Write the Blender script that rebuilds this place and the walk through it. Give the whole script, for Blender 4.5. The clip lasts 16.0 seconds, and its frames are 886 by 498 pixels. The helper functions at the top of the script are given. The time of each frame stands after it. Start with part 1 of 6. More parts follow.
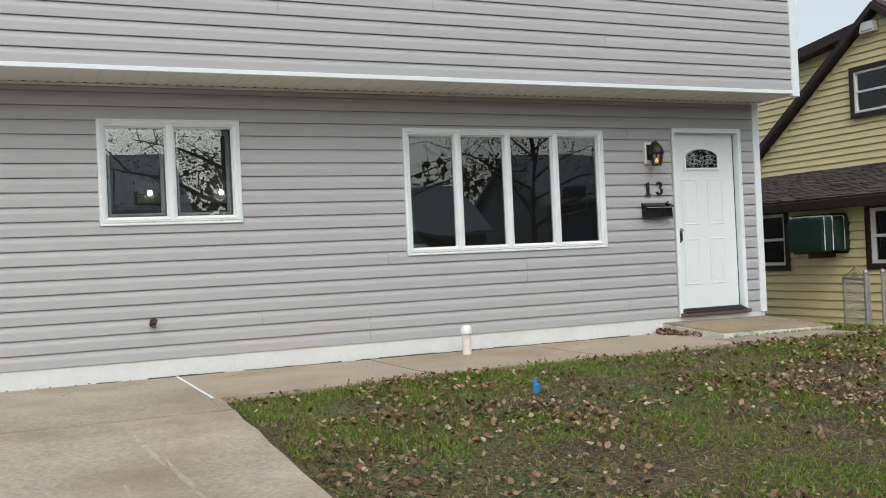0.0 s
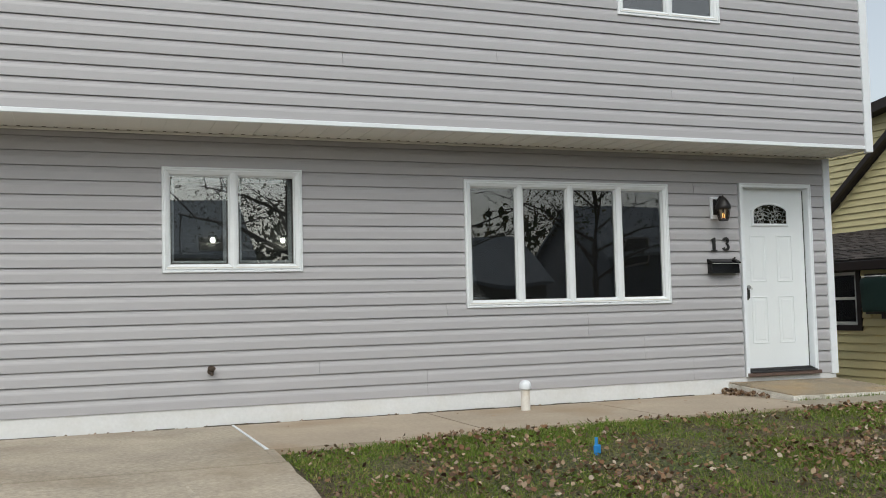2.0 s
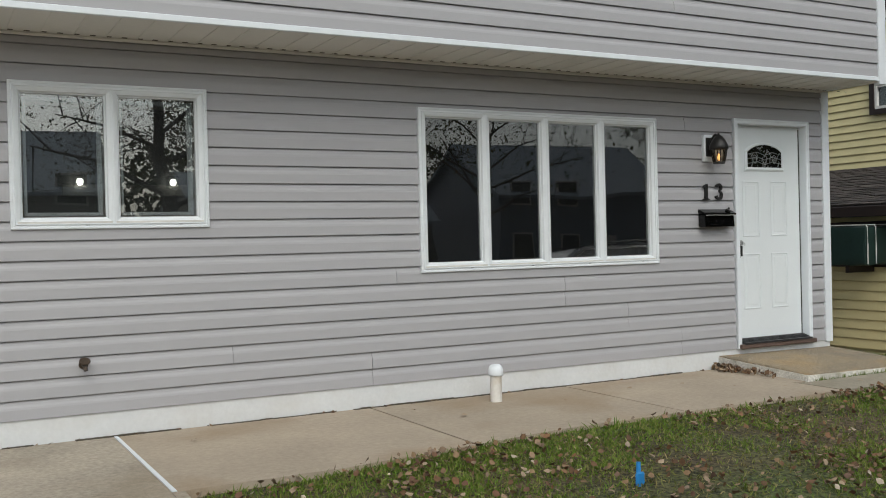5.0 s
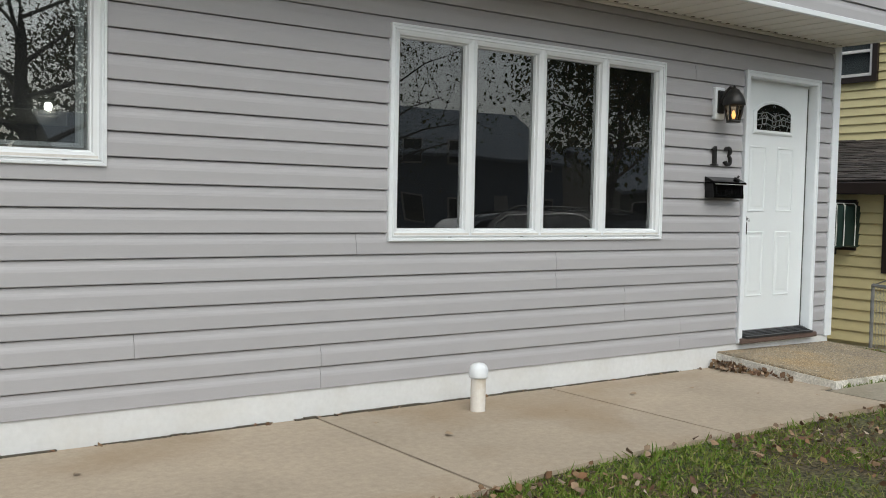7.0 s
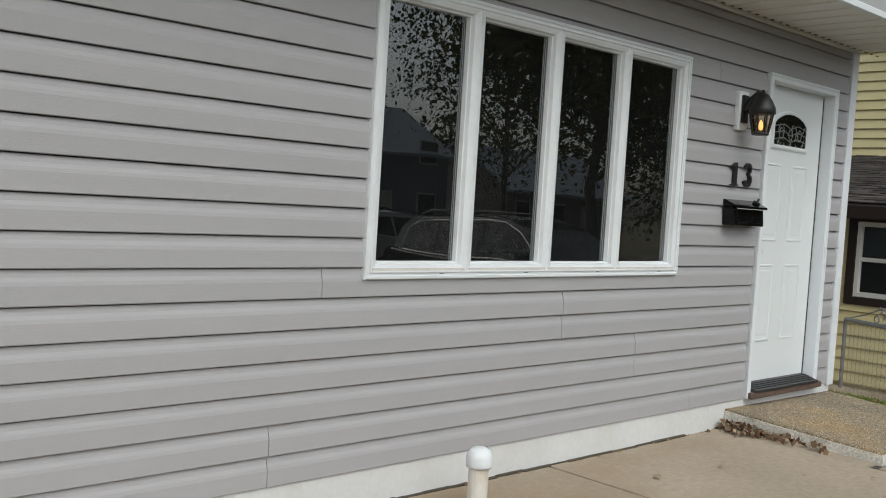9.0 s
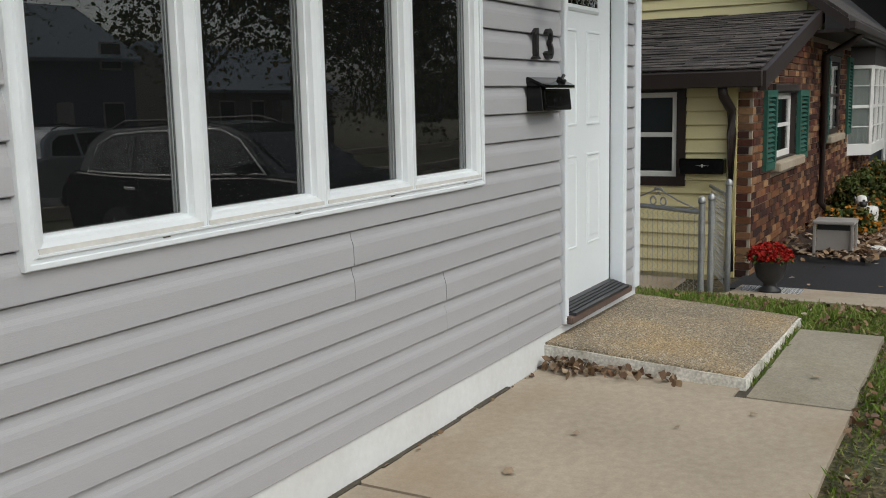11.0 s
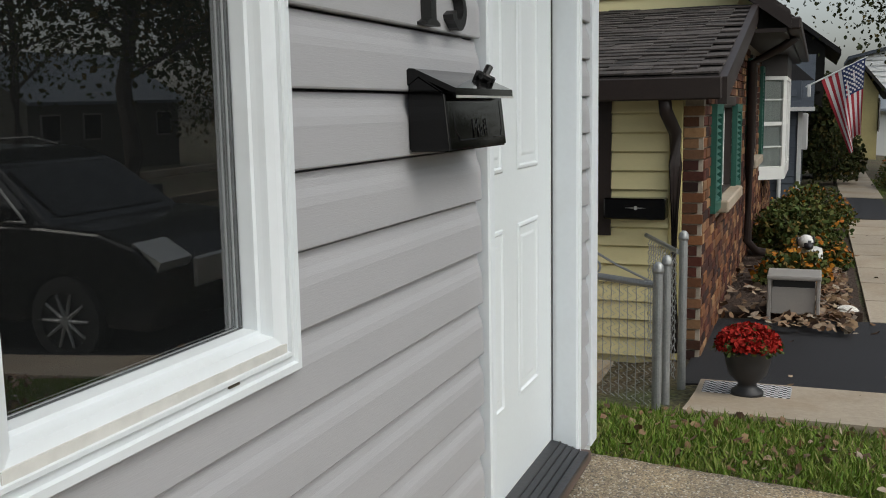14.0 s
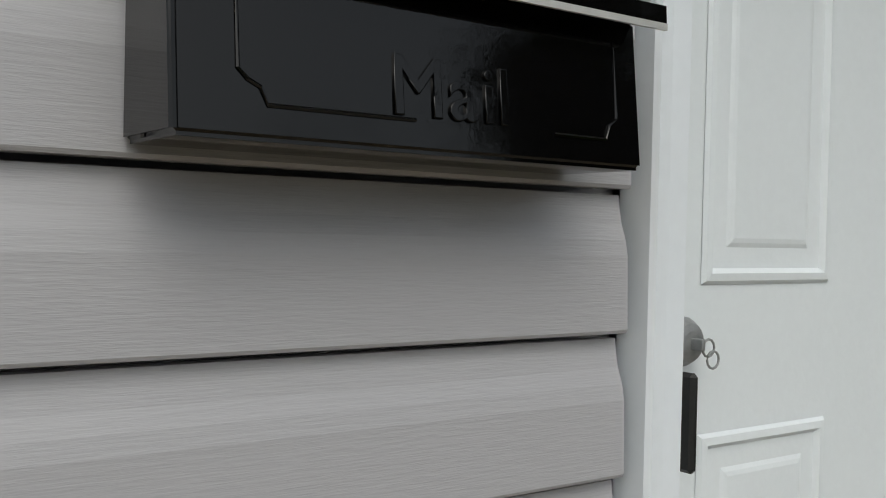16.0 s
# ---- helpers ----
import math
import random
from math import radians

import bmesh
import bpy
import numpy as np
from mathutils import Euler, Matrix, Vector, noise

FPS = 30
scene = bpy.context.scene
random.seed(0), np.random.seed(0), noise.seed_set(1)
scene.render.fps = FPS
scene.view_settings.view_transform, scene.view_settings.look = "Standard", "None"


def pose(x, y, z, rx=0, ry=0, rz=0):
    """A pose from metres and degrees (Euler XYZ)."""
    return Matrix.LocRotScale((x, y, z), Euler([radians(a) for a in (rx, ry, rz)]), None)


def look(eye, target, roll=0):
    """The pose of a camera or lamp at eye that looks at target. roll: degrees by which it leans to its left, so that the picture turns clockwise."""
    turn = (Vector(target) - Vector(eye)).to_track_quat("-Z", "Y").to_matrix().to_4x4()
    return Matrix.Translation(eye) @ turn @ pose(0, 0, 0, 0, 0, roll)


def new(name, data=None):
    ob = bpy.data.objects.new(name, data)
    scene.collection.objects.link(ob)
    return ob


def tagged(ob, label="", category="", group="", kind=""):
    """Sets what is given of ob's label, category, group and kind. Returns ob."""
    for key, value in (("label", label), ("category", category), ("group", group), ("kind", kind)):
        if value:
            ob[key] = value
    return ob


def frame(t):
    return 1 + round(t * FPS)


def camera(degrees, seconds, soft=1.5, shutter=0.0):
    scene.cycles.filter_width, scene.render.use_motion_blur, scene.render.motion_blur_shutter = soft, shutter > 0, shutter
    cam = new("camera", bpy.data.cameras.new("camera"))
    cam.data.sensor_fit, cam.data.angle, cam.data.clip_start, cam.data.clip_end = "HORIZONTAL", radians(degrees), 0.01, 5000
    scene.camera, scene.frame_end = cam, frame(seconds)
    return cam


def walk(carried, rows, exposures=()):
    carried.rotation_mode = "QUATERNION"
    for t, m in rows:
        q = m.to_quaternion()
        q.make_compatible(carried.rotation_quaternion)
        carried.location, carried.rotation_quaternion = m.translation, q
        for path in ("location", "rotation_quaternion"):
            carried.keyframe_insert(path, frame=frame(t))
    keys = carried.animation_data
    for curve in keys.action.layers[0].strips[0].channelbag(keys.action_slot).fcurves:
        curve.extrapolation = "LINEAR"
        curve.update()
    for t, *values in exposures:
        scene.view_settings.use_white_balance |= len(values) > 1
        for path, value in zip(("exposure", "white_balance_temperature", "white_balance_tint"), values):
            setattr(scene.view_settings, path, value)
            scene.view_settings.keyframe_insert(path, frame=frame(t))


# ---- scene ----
cam = camera(49.0, 16.0, soft=1.0)
PATH = [
    (0, (1.55, 0.017, 1.37), (2.366, 1.843, 1.387), -2.6),
    (0.5, (1.571, 0.009, 1.359), (2.372, 1.842, 1.368), -2.8),
    (1, (1.604, -0.029, 1.331), (2.389, 1.81, 1.335), -2.5),
    (1.5, (1.548, 0.104, 1.303), (2.346, 1.937, 1.344), -2.5),
    (2, (1.594, 0.111, 1.404), (2.297, 1.979, 1.526), -1.4),
    (2.5, (1.527, 0.379, 1.471), (2.246, 2.241, 1.602), -1.2),
    (3, (1.503, 0.709, 1.524), (2.213, 2.576, 1.639), -2.7),
    (3.5, (1.599, 1.08, 1.571), (2.344, 2.929, 1.735), -2.3),
    (4, (1.618, 1.505, 1.556), (2.427, 3.328, 1.697), -1.2),
    (4.2, (1.641, 1.668, 1.568), (2.498, 3.472, 1.668), -2.2),
    (6.3, (2.054, 3.534, 1.703), (3.122, 5.223, 1.628), 1.4),
    (6.5, (2.084, 3.718, 1.667), (3.174, 5.394, 1.637), 0.8),
    (7, (2.107, 4.224, 1.642), (3.277, 5.843, 1.545), 1.2),
    (7.5, (2.19, 4.666, 1.664), (3.263, 6.347, 1.52), 1.3),
    (8, (2.395, 4.965, 1.759), (3.434, 6.67, 1.648), 0.6),
    (8.5, (2.446, 5.424, 1.783), (3.726, 6.952, 1.619), 1.5),
    (8.7, (2.494, 5.599, 1.763), (3.821, 7.09, 1.635), 3.1),
    (10.8, (3.605, 7.028, 1.789), (5.283, 8.073, 1.488), -2.3),
    (11, (3.74, 7.129, 1.777), (5.463, 8.098, 1.474), -1.3),
    (11.5, (4.197, 7.263, 1.79), (5.961, 8.113, 1.379), -3.8),
    (12, (4.575, 7.467, 1.8), (6.354, 8.289, 1.4), -3.2),
    (12.5, (4.942, 7.769, 1.812), (6.787, 8.466, 1.484), -1.5),
    (13, (5.353, 7.985, 1.824), (7.141, 8.828, 1.518), -5.8),
    (13.2, (5.558, 8.107, 1.853), (7.326, 8.966, 1.484), -3.1),
    (13.3, (5.66, 8.174, 1.857), (7.475, 8.938, 1.508), -0.9),
    (13.5, (5.815, 8.252, 1.819), (7.629, 9.059, 1.574), -0.3),
    (14, (6.294, 8.334, 1.796), (8.141, 9.044, 1.512), -1.0),
    (14.5, (6.708, 8.373, 1.763), (8.414, 9.4, 1.576), 5.0),
    (15, (7.137, 8.409, 1.713), (8.724, 9.626, 1.67), 1.8),
    (15.5, (7.481, 8.376, 1.734), (8.807, 9.873, 1.7), -0.4),
    (16, (7.888, 8.48, 1.664), (9.037, 10.117, 1.63), 1.3),
]
walk(cam, [(t, look(eye, target, roll)) for t, eye, target, roll in PATH], [(0, -0.88, 6500, 5), (2, -1.02, 6500, 5), (2.5, -1.18, 6500, 5), (4, -1.25, 6500, 5), (7, -0.98, 6500, 5), (8.5, -1.12, 6500, 5), (11, -1.1, 6500, 5), (13, -1.1, 6500, 5), (14.5, -1.04, 6500, 5), (15, -1.12, 6500, 5), (16, -1.25, 6500, 5)])

# ---- world, sun ----
world = bpy.data.worlds.new("world")
scene.world = world
world.use_nodes = True
wn, wl = world.node_tree.nodes, world.node_tree.links
sky = wn.new("ShaderNodeTexSky")
sky.sky_type, sky.sun_disc = "NISHITA", False
sky.sun_elevation, sky.sun_rotation = radians(48), radians(200)
sky.air_density, sky.dust_density, sky.ozone_density = 1.0, 4.0, 1.0
grey = wn.new("ShaderNodeHueSaturation")
grey.inputs["Saturation"].default_value = 0.42
grey.inputs["Value"].default_value = 2.5
wl.new(sky.outputs[0], grey.inputs["Color"])
wl.new(grey.outputs[0], wn["Background"].inputs["Color"])
wn["Background"].inputs["Strength"].default_value = 0.15
sun = new("sun", bpy.data.lights.new("sun", "SUN"))
sun.data.energy, sun.data.angle, sun.data.color = 0.5, radians(60), (1.0, 0.99, 0.98)
sun.matrix_world = look((4, -12, 20), (6, 4, 0))


# ---- materials ----
def material(name, color, rough=0.6, metal=0.0, var=0.12, scale=6.0, fine=60.0, bump=0.15, spec=0.5, piece=0.0, stain=None, stain_scale=1.2, stain_amount=0.0, stretch=(1, 1, 1), bump_dist=0.004, speck=0.0, speck_scale=160):
    m = bpy.data.materials.new(name)
    m.use_nodes = True
    n, l = m.node_tree.nodes, m.node_tree.links
    b = n["Principled BSDF"]
    b.inputs["Roughness"].default_value = rough
    b.inputs["Metallic"].default_value = metal
    b.inputs["Specular IOR Level"].default_value = spec
    geo = n.new("ShaderNodeNewGeometry")
    mp = n.new("ShaderNodeMapping")
    mp.inputs["Scale"].default_value = stretch
    l.new(geo.outputs["Position"], mp.inputs["Vector"])
    big, small = n.new("ShaderNodeTexNoise"), n.new("ShaderNodeTexNoise")
    big.inputs["Scale"].default_value, big.inputs["Detail"].default_value = scale, 4
    small.inputs["Scale"].default_value, small.inputs["Detail"].default_value = fine, 3
    l.new(mp.outputs[0], big.inputs["Vector"])
    l.new(mp.outputs[0], small.inputs["Vector"])
    add = n.new("ShaderNodeMath")
    add.operation = "ADD"
    l.new(big.outputs["Fac"], add.inputs[0])
    l.new(small.outputs["Fac"], add.inputs[1])
    rng = n.new("ShaderNodeMapRange")
    rng.inputs["From Min"].default_value, rng.inputs["From Max"].default_value = 0.6, 1.4
    rng.inputs["To Min"].default_value, rng.inputs["To Max"].default_value = 1 - var, 1 + var
    l.new(add.outputs[0], rng.inputs["Value"])
    last = rng.outputs[0]
    if piece:
        info = n.new("ShaderNodeObjectInfo")
        r2 = n.new("ShaderNodeMapRange")
        r2.inputs["To Min"].default_value, r2.inputs["To Max"].default_value = 1 - piece, 1 + piece
        l.new(info.outputs["Random"], r2.inputs["Value"])
        mul = n.new("ShaderNodeMath")
        mul.operation = "MULTIPLY"
        l.new(last, mul.inputs[0])
        l.new(r2.outputs[0], mul.inputs[1])
        last = mul.outputs[0]
    vm = n.new("ShaderNodeVectorMath")
    vm.operation = "SCALE"
    vm.inputs[0].default_value = color
    l.new(last, vm.inputs["Scale"])
    out = vm.outputs[0]
    if stain:
        sn = n.new("ShaderNodeTexNoise")
        sn.inputs["Scale"].default_value, sn.inputs["Detail"].default_value = stain_scale, 6
        l.new(geo.outputs["Position"], sn.inputs["Vector"])
        r3 = n.new("ShaderNodeMapRange")
        r3.inputs["From Min"].default_value, r3.inputs["From Max"].default_value = 0.48, 0.68
        r3.inputs["To Max"].default_value = stain_amount
        l.new(sn.outputs["Fac"], r3.inputs["Value"])
        mx = n.new("ShaderNodeMix")
        mx.data_type = "RGBA"
        l.new(r3.outputs[0], mx.inputs["Factor"])
        l.new(out, mx.inputs["A"])
        mx.inputs["B"].default_value = (*stain, 1)
        out = mx.outputs["Result"]
    if speck:
        sp = n.new("ShaderNodeTexNoise")
        sp.inputs["Scale"].default_value, sp.inputs["Detail"].default_value = speck_scale, 2
        l.new(geo.outputs["Position"], sp.inputs["Vector"])
        r4 = n.new("ShaderNodeMapRange")
        r4.inputs["From Min"].default_value, r4.inputs["From Max"].default_value = 0.36, 0.64
        r4.inputs["To Min"].default_value, r4.inputs["To Max"].default_value = 1 - speck, 1 + speck
        l.new(sp.outputs["Fac"], r4.inputs["Value"])
        vs = n.new("ShaderNodeVectorMath")
        vs.operation = "SCALE"
        l.new(out, vs.inputs[0])
        l.new(r4.outputs[0], vs.inputs["Scale"])
        out = vs.outputs[0]
    l.new(out, b.inputs["Base Color"])
    if bump:
        bp = n.new("ShaderNodeBump")
        bp.inputs["Strength"].default_value, bp.inputs["Distance"].default_value = bump, bump_dist
        l.new(small.outputs["Fac"], bp.inputs["Height"])
        l.new(bp.outputs[0], b.inputs["Normal"])
    return m


def glass_material(name, ior=1.75, tint=(0.8, 0.84, 0.83), wave=0.0, haze=0.0):
    m = bpy.data.materials.new(name)
    m.use_nodes = True
    n, l = m.node_tree.nodes, m.node_tree.links
    n.remove(n["Principled BSDF"])
    clear, gloss, fres, mix = (n.new("ShaderNode" + k) for k in ("BsdfTransparent", "BsdfGlossy", "Fresnel", "MixShader"))
    clear.inputs[0].default_value = (*tint, 1)
    gloss.inputs["Roughness"].default_value = 0.0
    fres.inputs["IOR"].default_value = ior
    l.new(fres.outputs[0], mix.inputs[0])
    l.new(clear.outputs[0], mix.inputs[1])
    l.new(gloss.outputs[0], mix.inputs[2])
    if haze:
        dust, dm = n.new("ShaderNodeBsdfDiffuse"), n.new("ShaderNodeMixShader")
        dust.inputs["Color"].default_value = (0.7, 0.75, 0.76, 1)
        dm.inputs[0].default_value = haze
        l.new(clear.outputs[0], dm.inputs[1])
        l.new(dust.outputs[0], dm.inputs[2])
        l.new(dm.outputs[0], mix.inputs[1])
    if wave:
        geo, tex, bp = (n.new("ShaderNode" + k) for k in ("NewGeometry", "TexNoise", "Bump"))
        tex.inputs["Scale"].default_value, tex.inputs["Detail"].default_value = 1.6, 0.0
        l.new(geo.outputs["Position"], tex.inputs["Vector"])
        l.new(tex.outputs["Fac"], bp.inputs["Height"])
        bp.inputs["Strength"].default_value, bp.inputs["Distance"].default_value = 1.0, wave
        l.new(bp.outputs[0], gloss.inputs["Normal"])
    l.new(mix.outputs[0], n["Material Output"].inputs["Surface"])
    return m


def glow(name, color, strength):
    m = bpy.data.materials.new(name)
    m.use_nodes = True
    b = m.node_tree.nodes["Principled BSDF"]
    b.inputs["Base Color"].default_value = (*color, 1)
    b.inputs["Emission Color"].default_value = (*color, 1)
    b.inputs["Emission Strength"].default_value = strength
    return m


SIDING = material("grey_vinyl_siding", (0.388, 0.388, 0.405), 0.5, var=0.03, scale=1.5, fine=40, bump=0.35, piece=0.025, stretch=(1, 1, 14), bump_dist=0.0012)
TRIM = material("white_vinyl_trim", (0.74, 0.785, 0.825), 0.4, var=0.025, scale=3, fine=60, bump=0.04, stain=(0.6, 0.61, 0.6), stain_scale=5, stain_amount=0.15)
WINVINYL = material("white_window_vinyl", (0.73, 0.77, 0.80), 0.35, var=0.02, scale=4, fine=50, bump=0.03, stain=(0.57, 0.58, 0.58), stain_scale=9, stain_amount=0.16)
SOFFIT = material("white_soffit", (0.74, 0.73, 0.69), 0.5, var=0.03, scale=2, fine=30, bump=0.05)
DOORPAINT = material("white_door_paint", (0.74, 0.785, 0.81), 0.38, var=0.02, scale=3, fine=90, bump=0.06)
FOUNDATION = material("painted_foundation", (0.65, 0.67, 0.68), 0.75, var=0.06, scale=3, fine=35, bump=0.35, stain=(0.5, 0.47, 0.4), stain_scale=3.5, stain_amount=0.22)
CONCRETE = material("walk_concrete", (0.375, 0.315, 0.243), 0.88, var=0.17, scale=1.6, fine=25, bump=0.22, piece=0.05, stain=(0.27, 0.19, 0.11), stain_scale=1.1, stain_amount=0.55, speck=0.05, speck_scale=120)
DRIVE = material("driveway_concrete", (0.37, 0.325, 0.26), 0.88, var=0.34, scale=1.6, fine=30, bump=0.25, piece=0.04, stain=(0.24, 0.19, 0.13), stain_scale=1.0, stain_amount=0.7, speck=0.06, speck_scale=90)


def aggregate_material(name):
    """Pebbles of several browns and greys set in worn cement."""
    m = bpy.data.materials.new(name)
    m.use_nodes = True
    n, l = m.node_tree.nodes, m.node_tree.links
    b = n["Principled BSDF"]
    b.inputs["Roughness"].default_value = 0.92
    geo, vor, ramp, big, tint, mul, bp = (n.new("ShaderNode" + k) for k in ("NewGeometry", "TexVoronoi", "ValToRGB", "TexNoise", "ValToRGB", "VectorMath", "Bump"))
    vor.inputs["Scale"].default_value = 150
    l.new(geo.outputs["Position"], vor.inputs["Vector"])
    sep = n.new("ShaderNodeSeparateColor")
    l.new(vor.outputs["Color"], sep.inputs[0])
    for r_, stops in ((ramp, ((0.0, (0.13, 0.115, 0.095)), (0.25, (0.24, 0.195, 0.135)), (0.6, (0.36, 0.28, 0.18)), (0.85, (0.42, 0.33, 0.21)), (1.0, (0.62, 0.57, 0.48)))), (tint, ((0.36, (0.8, 0.82, 0.86)), (0.52, (1.0, 0.99, 0.97)), (0.68, (1.12, 1.02, 0.86))))):
        e = r_.color_ramp.elements
        while len(e) < len(stops):
            e.new(0.5)
        for i, (at, c) in enumerate(stops):
            e[i].position, e[i].color = at, (*c, 1)
    l.new(sep.outputs[0], ramp.inputs[0])
    big.inputs["Scale"].default_value, big.inputs["Detail"].default_value = 2.6, 5
    l.new(geo.outputs["Position"], big.inputs["Vector"])
    l.new(big.outputs["Fac"], tint.inputs[0])
    mul.operation = "MULTIPLY"
    l.new(ramp.outputs[0], mul.inputs[0])
    l.new(tint.outputs[0], mul.inputs[1])
    l.new(mul.outputs[0], b.inputs["Base Color"])
    bp.inputs["Strength"].default_value, bp.inputs["Distance"].default_value = 0.9, 0.006
    bp.invert = True
    l.new(vor.outputs["Distance"], bp.inputs["Height"])
    l.new(bp.outputs[0], b.inputs["Normal"])
    return m


STEPC = aggregate_material("exposed_aggregate")
STEPSIDE = material("flaking_white_concrete", (0.62, 0.6, 0.55), 0.9, var=0.2, scale=5, fine=30, bump=0.4, stain=(0.2, 0.18, 0.11), stain_scale=7, stain_amount=0.6, speck=0.2, speck_scale=70)
JOINT = material("dark_joint", (0.07, 0.06, 0.045), 0.95, var=0.3, bump=0.3)
SOIL = material("lawn_soil", (0.075, 0.056, 0.03), 0.95, var=0.5, scale=2.5, fine=25, bump=1.0, stain=(0.055, 0.085, 0.022), stain_scale=0.9, stain_amount=0.7, bump_dist=0.03, speck=0.6, speck_scale=40)
ASPHALT = material("black_asphalt", (0.014, 0.014, 0.017), 0.8, var=0.25, scale=2, fine=120, bump=0.6)
ROADM = material("road_asphalt", (0.055, 0.055, 0.055), 0.85, var=0.2, scale=1, fine=60, bump=0.5)
BLACKM = material("black_enamel", (0.002, 0.002, 0.0022), 0.045, var=0.1, scale=20, fine=200, bump=0.01, spec=0.32)
IRON = material("black_iron", (0.012, 0.012, 0.012), 0.45, var=0.2, scale=20, fine=200, bump=0.1)
BRONZE = material("threshold_brown", (0.11, 0.075, 0.062), 0.5, var=0.2, scale=12, fine=80, bump=0.1)
DARKMETAL = material("dark_threshold", (0.06, 0.06, 0.065), 0.4, metal=0.6, var=0.15)
STEEL = material("steel", (0.6, 0.6, 0.58), 0.35, metal=0.45, var=0.1)
GALV = material("galvanised_steel", (0.36, 0.37, 0.37), 0.5, metal=0.7, var=0.2, scale=8, fine=90, bump=0.1)
PVC = material("white_pvc", (0.72, 0.7, 0.66), 0.45, var=0.06, stain=(0.5, 0.42, 0.3), stain_scale=9, stain_amount=0.5)
BRASS = material("brass_valve", (0.08, 0.06, 0.045), 0.5, metal=0.6, var=0.3)
YELLOW = material("yellow_siding", (0.72, 0.645, 0.36), 0.55, var=0.05, scale=1.5, fine=40, bump=0.1, piece=0.03, stretch=(1, 1, 8))
YTRIM = material("pale_yellow_trim", (0.55, 0.48, 0.22), 0.6, var=0.05)
BROWN = material("dark_brown_trim", (0.022, 0.014, 0.012), 0.5, var=0.2, scale=6, fine=60, bump=0.1)
SHINGLE = material("brown_shingles", (0.05, 0.042, 0.039), 0.92, var=0.6, scale=7, fine=55, bump=0.9, piece=0.6)
DARKROOF = material("dark_roof", (0.03, 0.028, 0.028), 0.92, var=0.3, scale=4, fine=50, bump=0.6)
GREYROOF = material("grey_blue_roof", (0.055, 0.066, 0.082), 0.9, var=0.3, scale=5, fine=60, bump=0.6)
MORTAR = material("mortar", (0.36, 0.31, 0.25), 0.95, var=0.2, fine=90, bump=0.5)
GREENSH = material("green_shutter_paint", (0.02, 0.1, 0.075), 0.5, var=0.08)
GREENTARP = material("green_tarp", (0.006, 0.026, 0.022), 0.6, var=0.15, scale=5, fine=25, bump=0.4)
BLUESID = material("blue_grey_siding", (0.085, 0.1, 0.125), 0.6, var=0.06, scale=2, fine=40, bump=0.1, piece=0.05)
WHITEPAINT = material("white_paint", (0.75, 0.75, 0.73), 0.5, var=0.04)
MULCH = material("mulch", (0.05, 0.03, 0.02), 0.95, var=0.5, scale=6, fine=40, bump=1.0, bump_dist=0.03)
GREYPLASTIC = material("taupe_plastic", (0.3, 0.28, 0.26), 0.5, var=0.06)
POTM = material("charcoal_pot", (0.02, 0.02, 0.022), 0.5, var=0.2)
MATM = material("grey_net", (0.33, 0.33, 0.32), 0.8, var=0.3, scale=20, fine=120, bump=0.5)
BARK = material("bark", (0.055, 0.045, 0.037), 0.95, var=0.35, scale=6, fine=30, bump=1.0, stretch=(1, 1, 0.3), bump_dist=0.02)
FLAGRED = material("flag_red", (0.4, 0.025, 0.04), 0.75, var=0.08, scale=4, fine=90)
FLAGWHITE = material("flag_white", (0.75, 0.72, 0.72), 0.75, var=0.05)
FLAGBLUE = material("flag_blue", (0.02, 0.035, 0.12), 0.75, var=0.08)
# Indoor shade put into this grey, so rooms look unlit behind glass.
DARKWALL = material("darkened_interior_wall", (0.13, 0.128, 0.125), 0.8, var=0.06)
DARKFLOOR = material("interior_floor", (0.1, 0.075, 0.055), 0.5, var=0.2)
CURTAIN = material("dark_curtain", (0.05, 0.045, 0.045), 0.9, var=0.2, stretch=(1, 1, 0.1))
CARGREY = material("car_paint_black", (0.012, 0.0125, 0.014), 0.12, metal=0.0, var=0.05)
CARSILVER = material("car_paint_silver", (0.4, 0.41, 0.42), 0.28, metal=0.5, var=0.05)
RUBBER = material("rubber", (0.02, 0.02, 0.02), 0.8, var=0.2)
TAILRED = material("tail_lamp", (0.3, 0.01, 0.01), 0.2, var=0.05)
BLUEPAINT = material("blue_marker", (0.02, 0.2, 0.5), 0.5, var=0.15)
LEADM = material("leaded_pattern", (0.55, 0.57, 0.57), 0.4, metal=0.1, var=0.3)
STATUEM = material("statue_white", (0.7, 0.69, 0.66), 0.5, var=0.25, scale=22, fine=40)
PALEROOF = material("pale_grey_roof", (0.19, 0.215, 0.24), 0.9, var=0.2, scale=4, fine=50, bump=0.4)
NET = material("white_net_curtain", (0.62, 0.62, 0.58), 0.85, var=0.15, scale=20, fine=60, stretch=(1, 1, 0.1))
FARHOUSE = material("far_house_siding", (0.12, 0.113, 0.095), 0.6, var=0.05, scale=1, fine=20, bump=0.1, stretch=(1, 1, 8))
GLASS = glass_material("window_glass", 2.6, (0.93, 0.96, 0.955), wave=0.0022, haze=0.012)
GLASSFAR = glass_material("neighbour_glass", 1.6, (0.5, 0.53, 0.53))
CARGLASS = glass_material("car_glass", 1.6, (0.15, 0.16, 0.17))
LAMPGLASS = glass_material("amber_glass", 1.45, (0.9, 0.82, 0.68))
CLEARGLASS = glass_material("clear_glass", 1.5, (0.9, 0.92, 0.92))
BULB = glow("bulb", (1.0, 0.55, 0.2), 3.5)
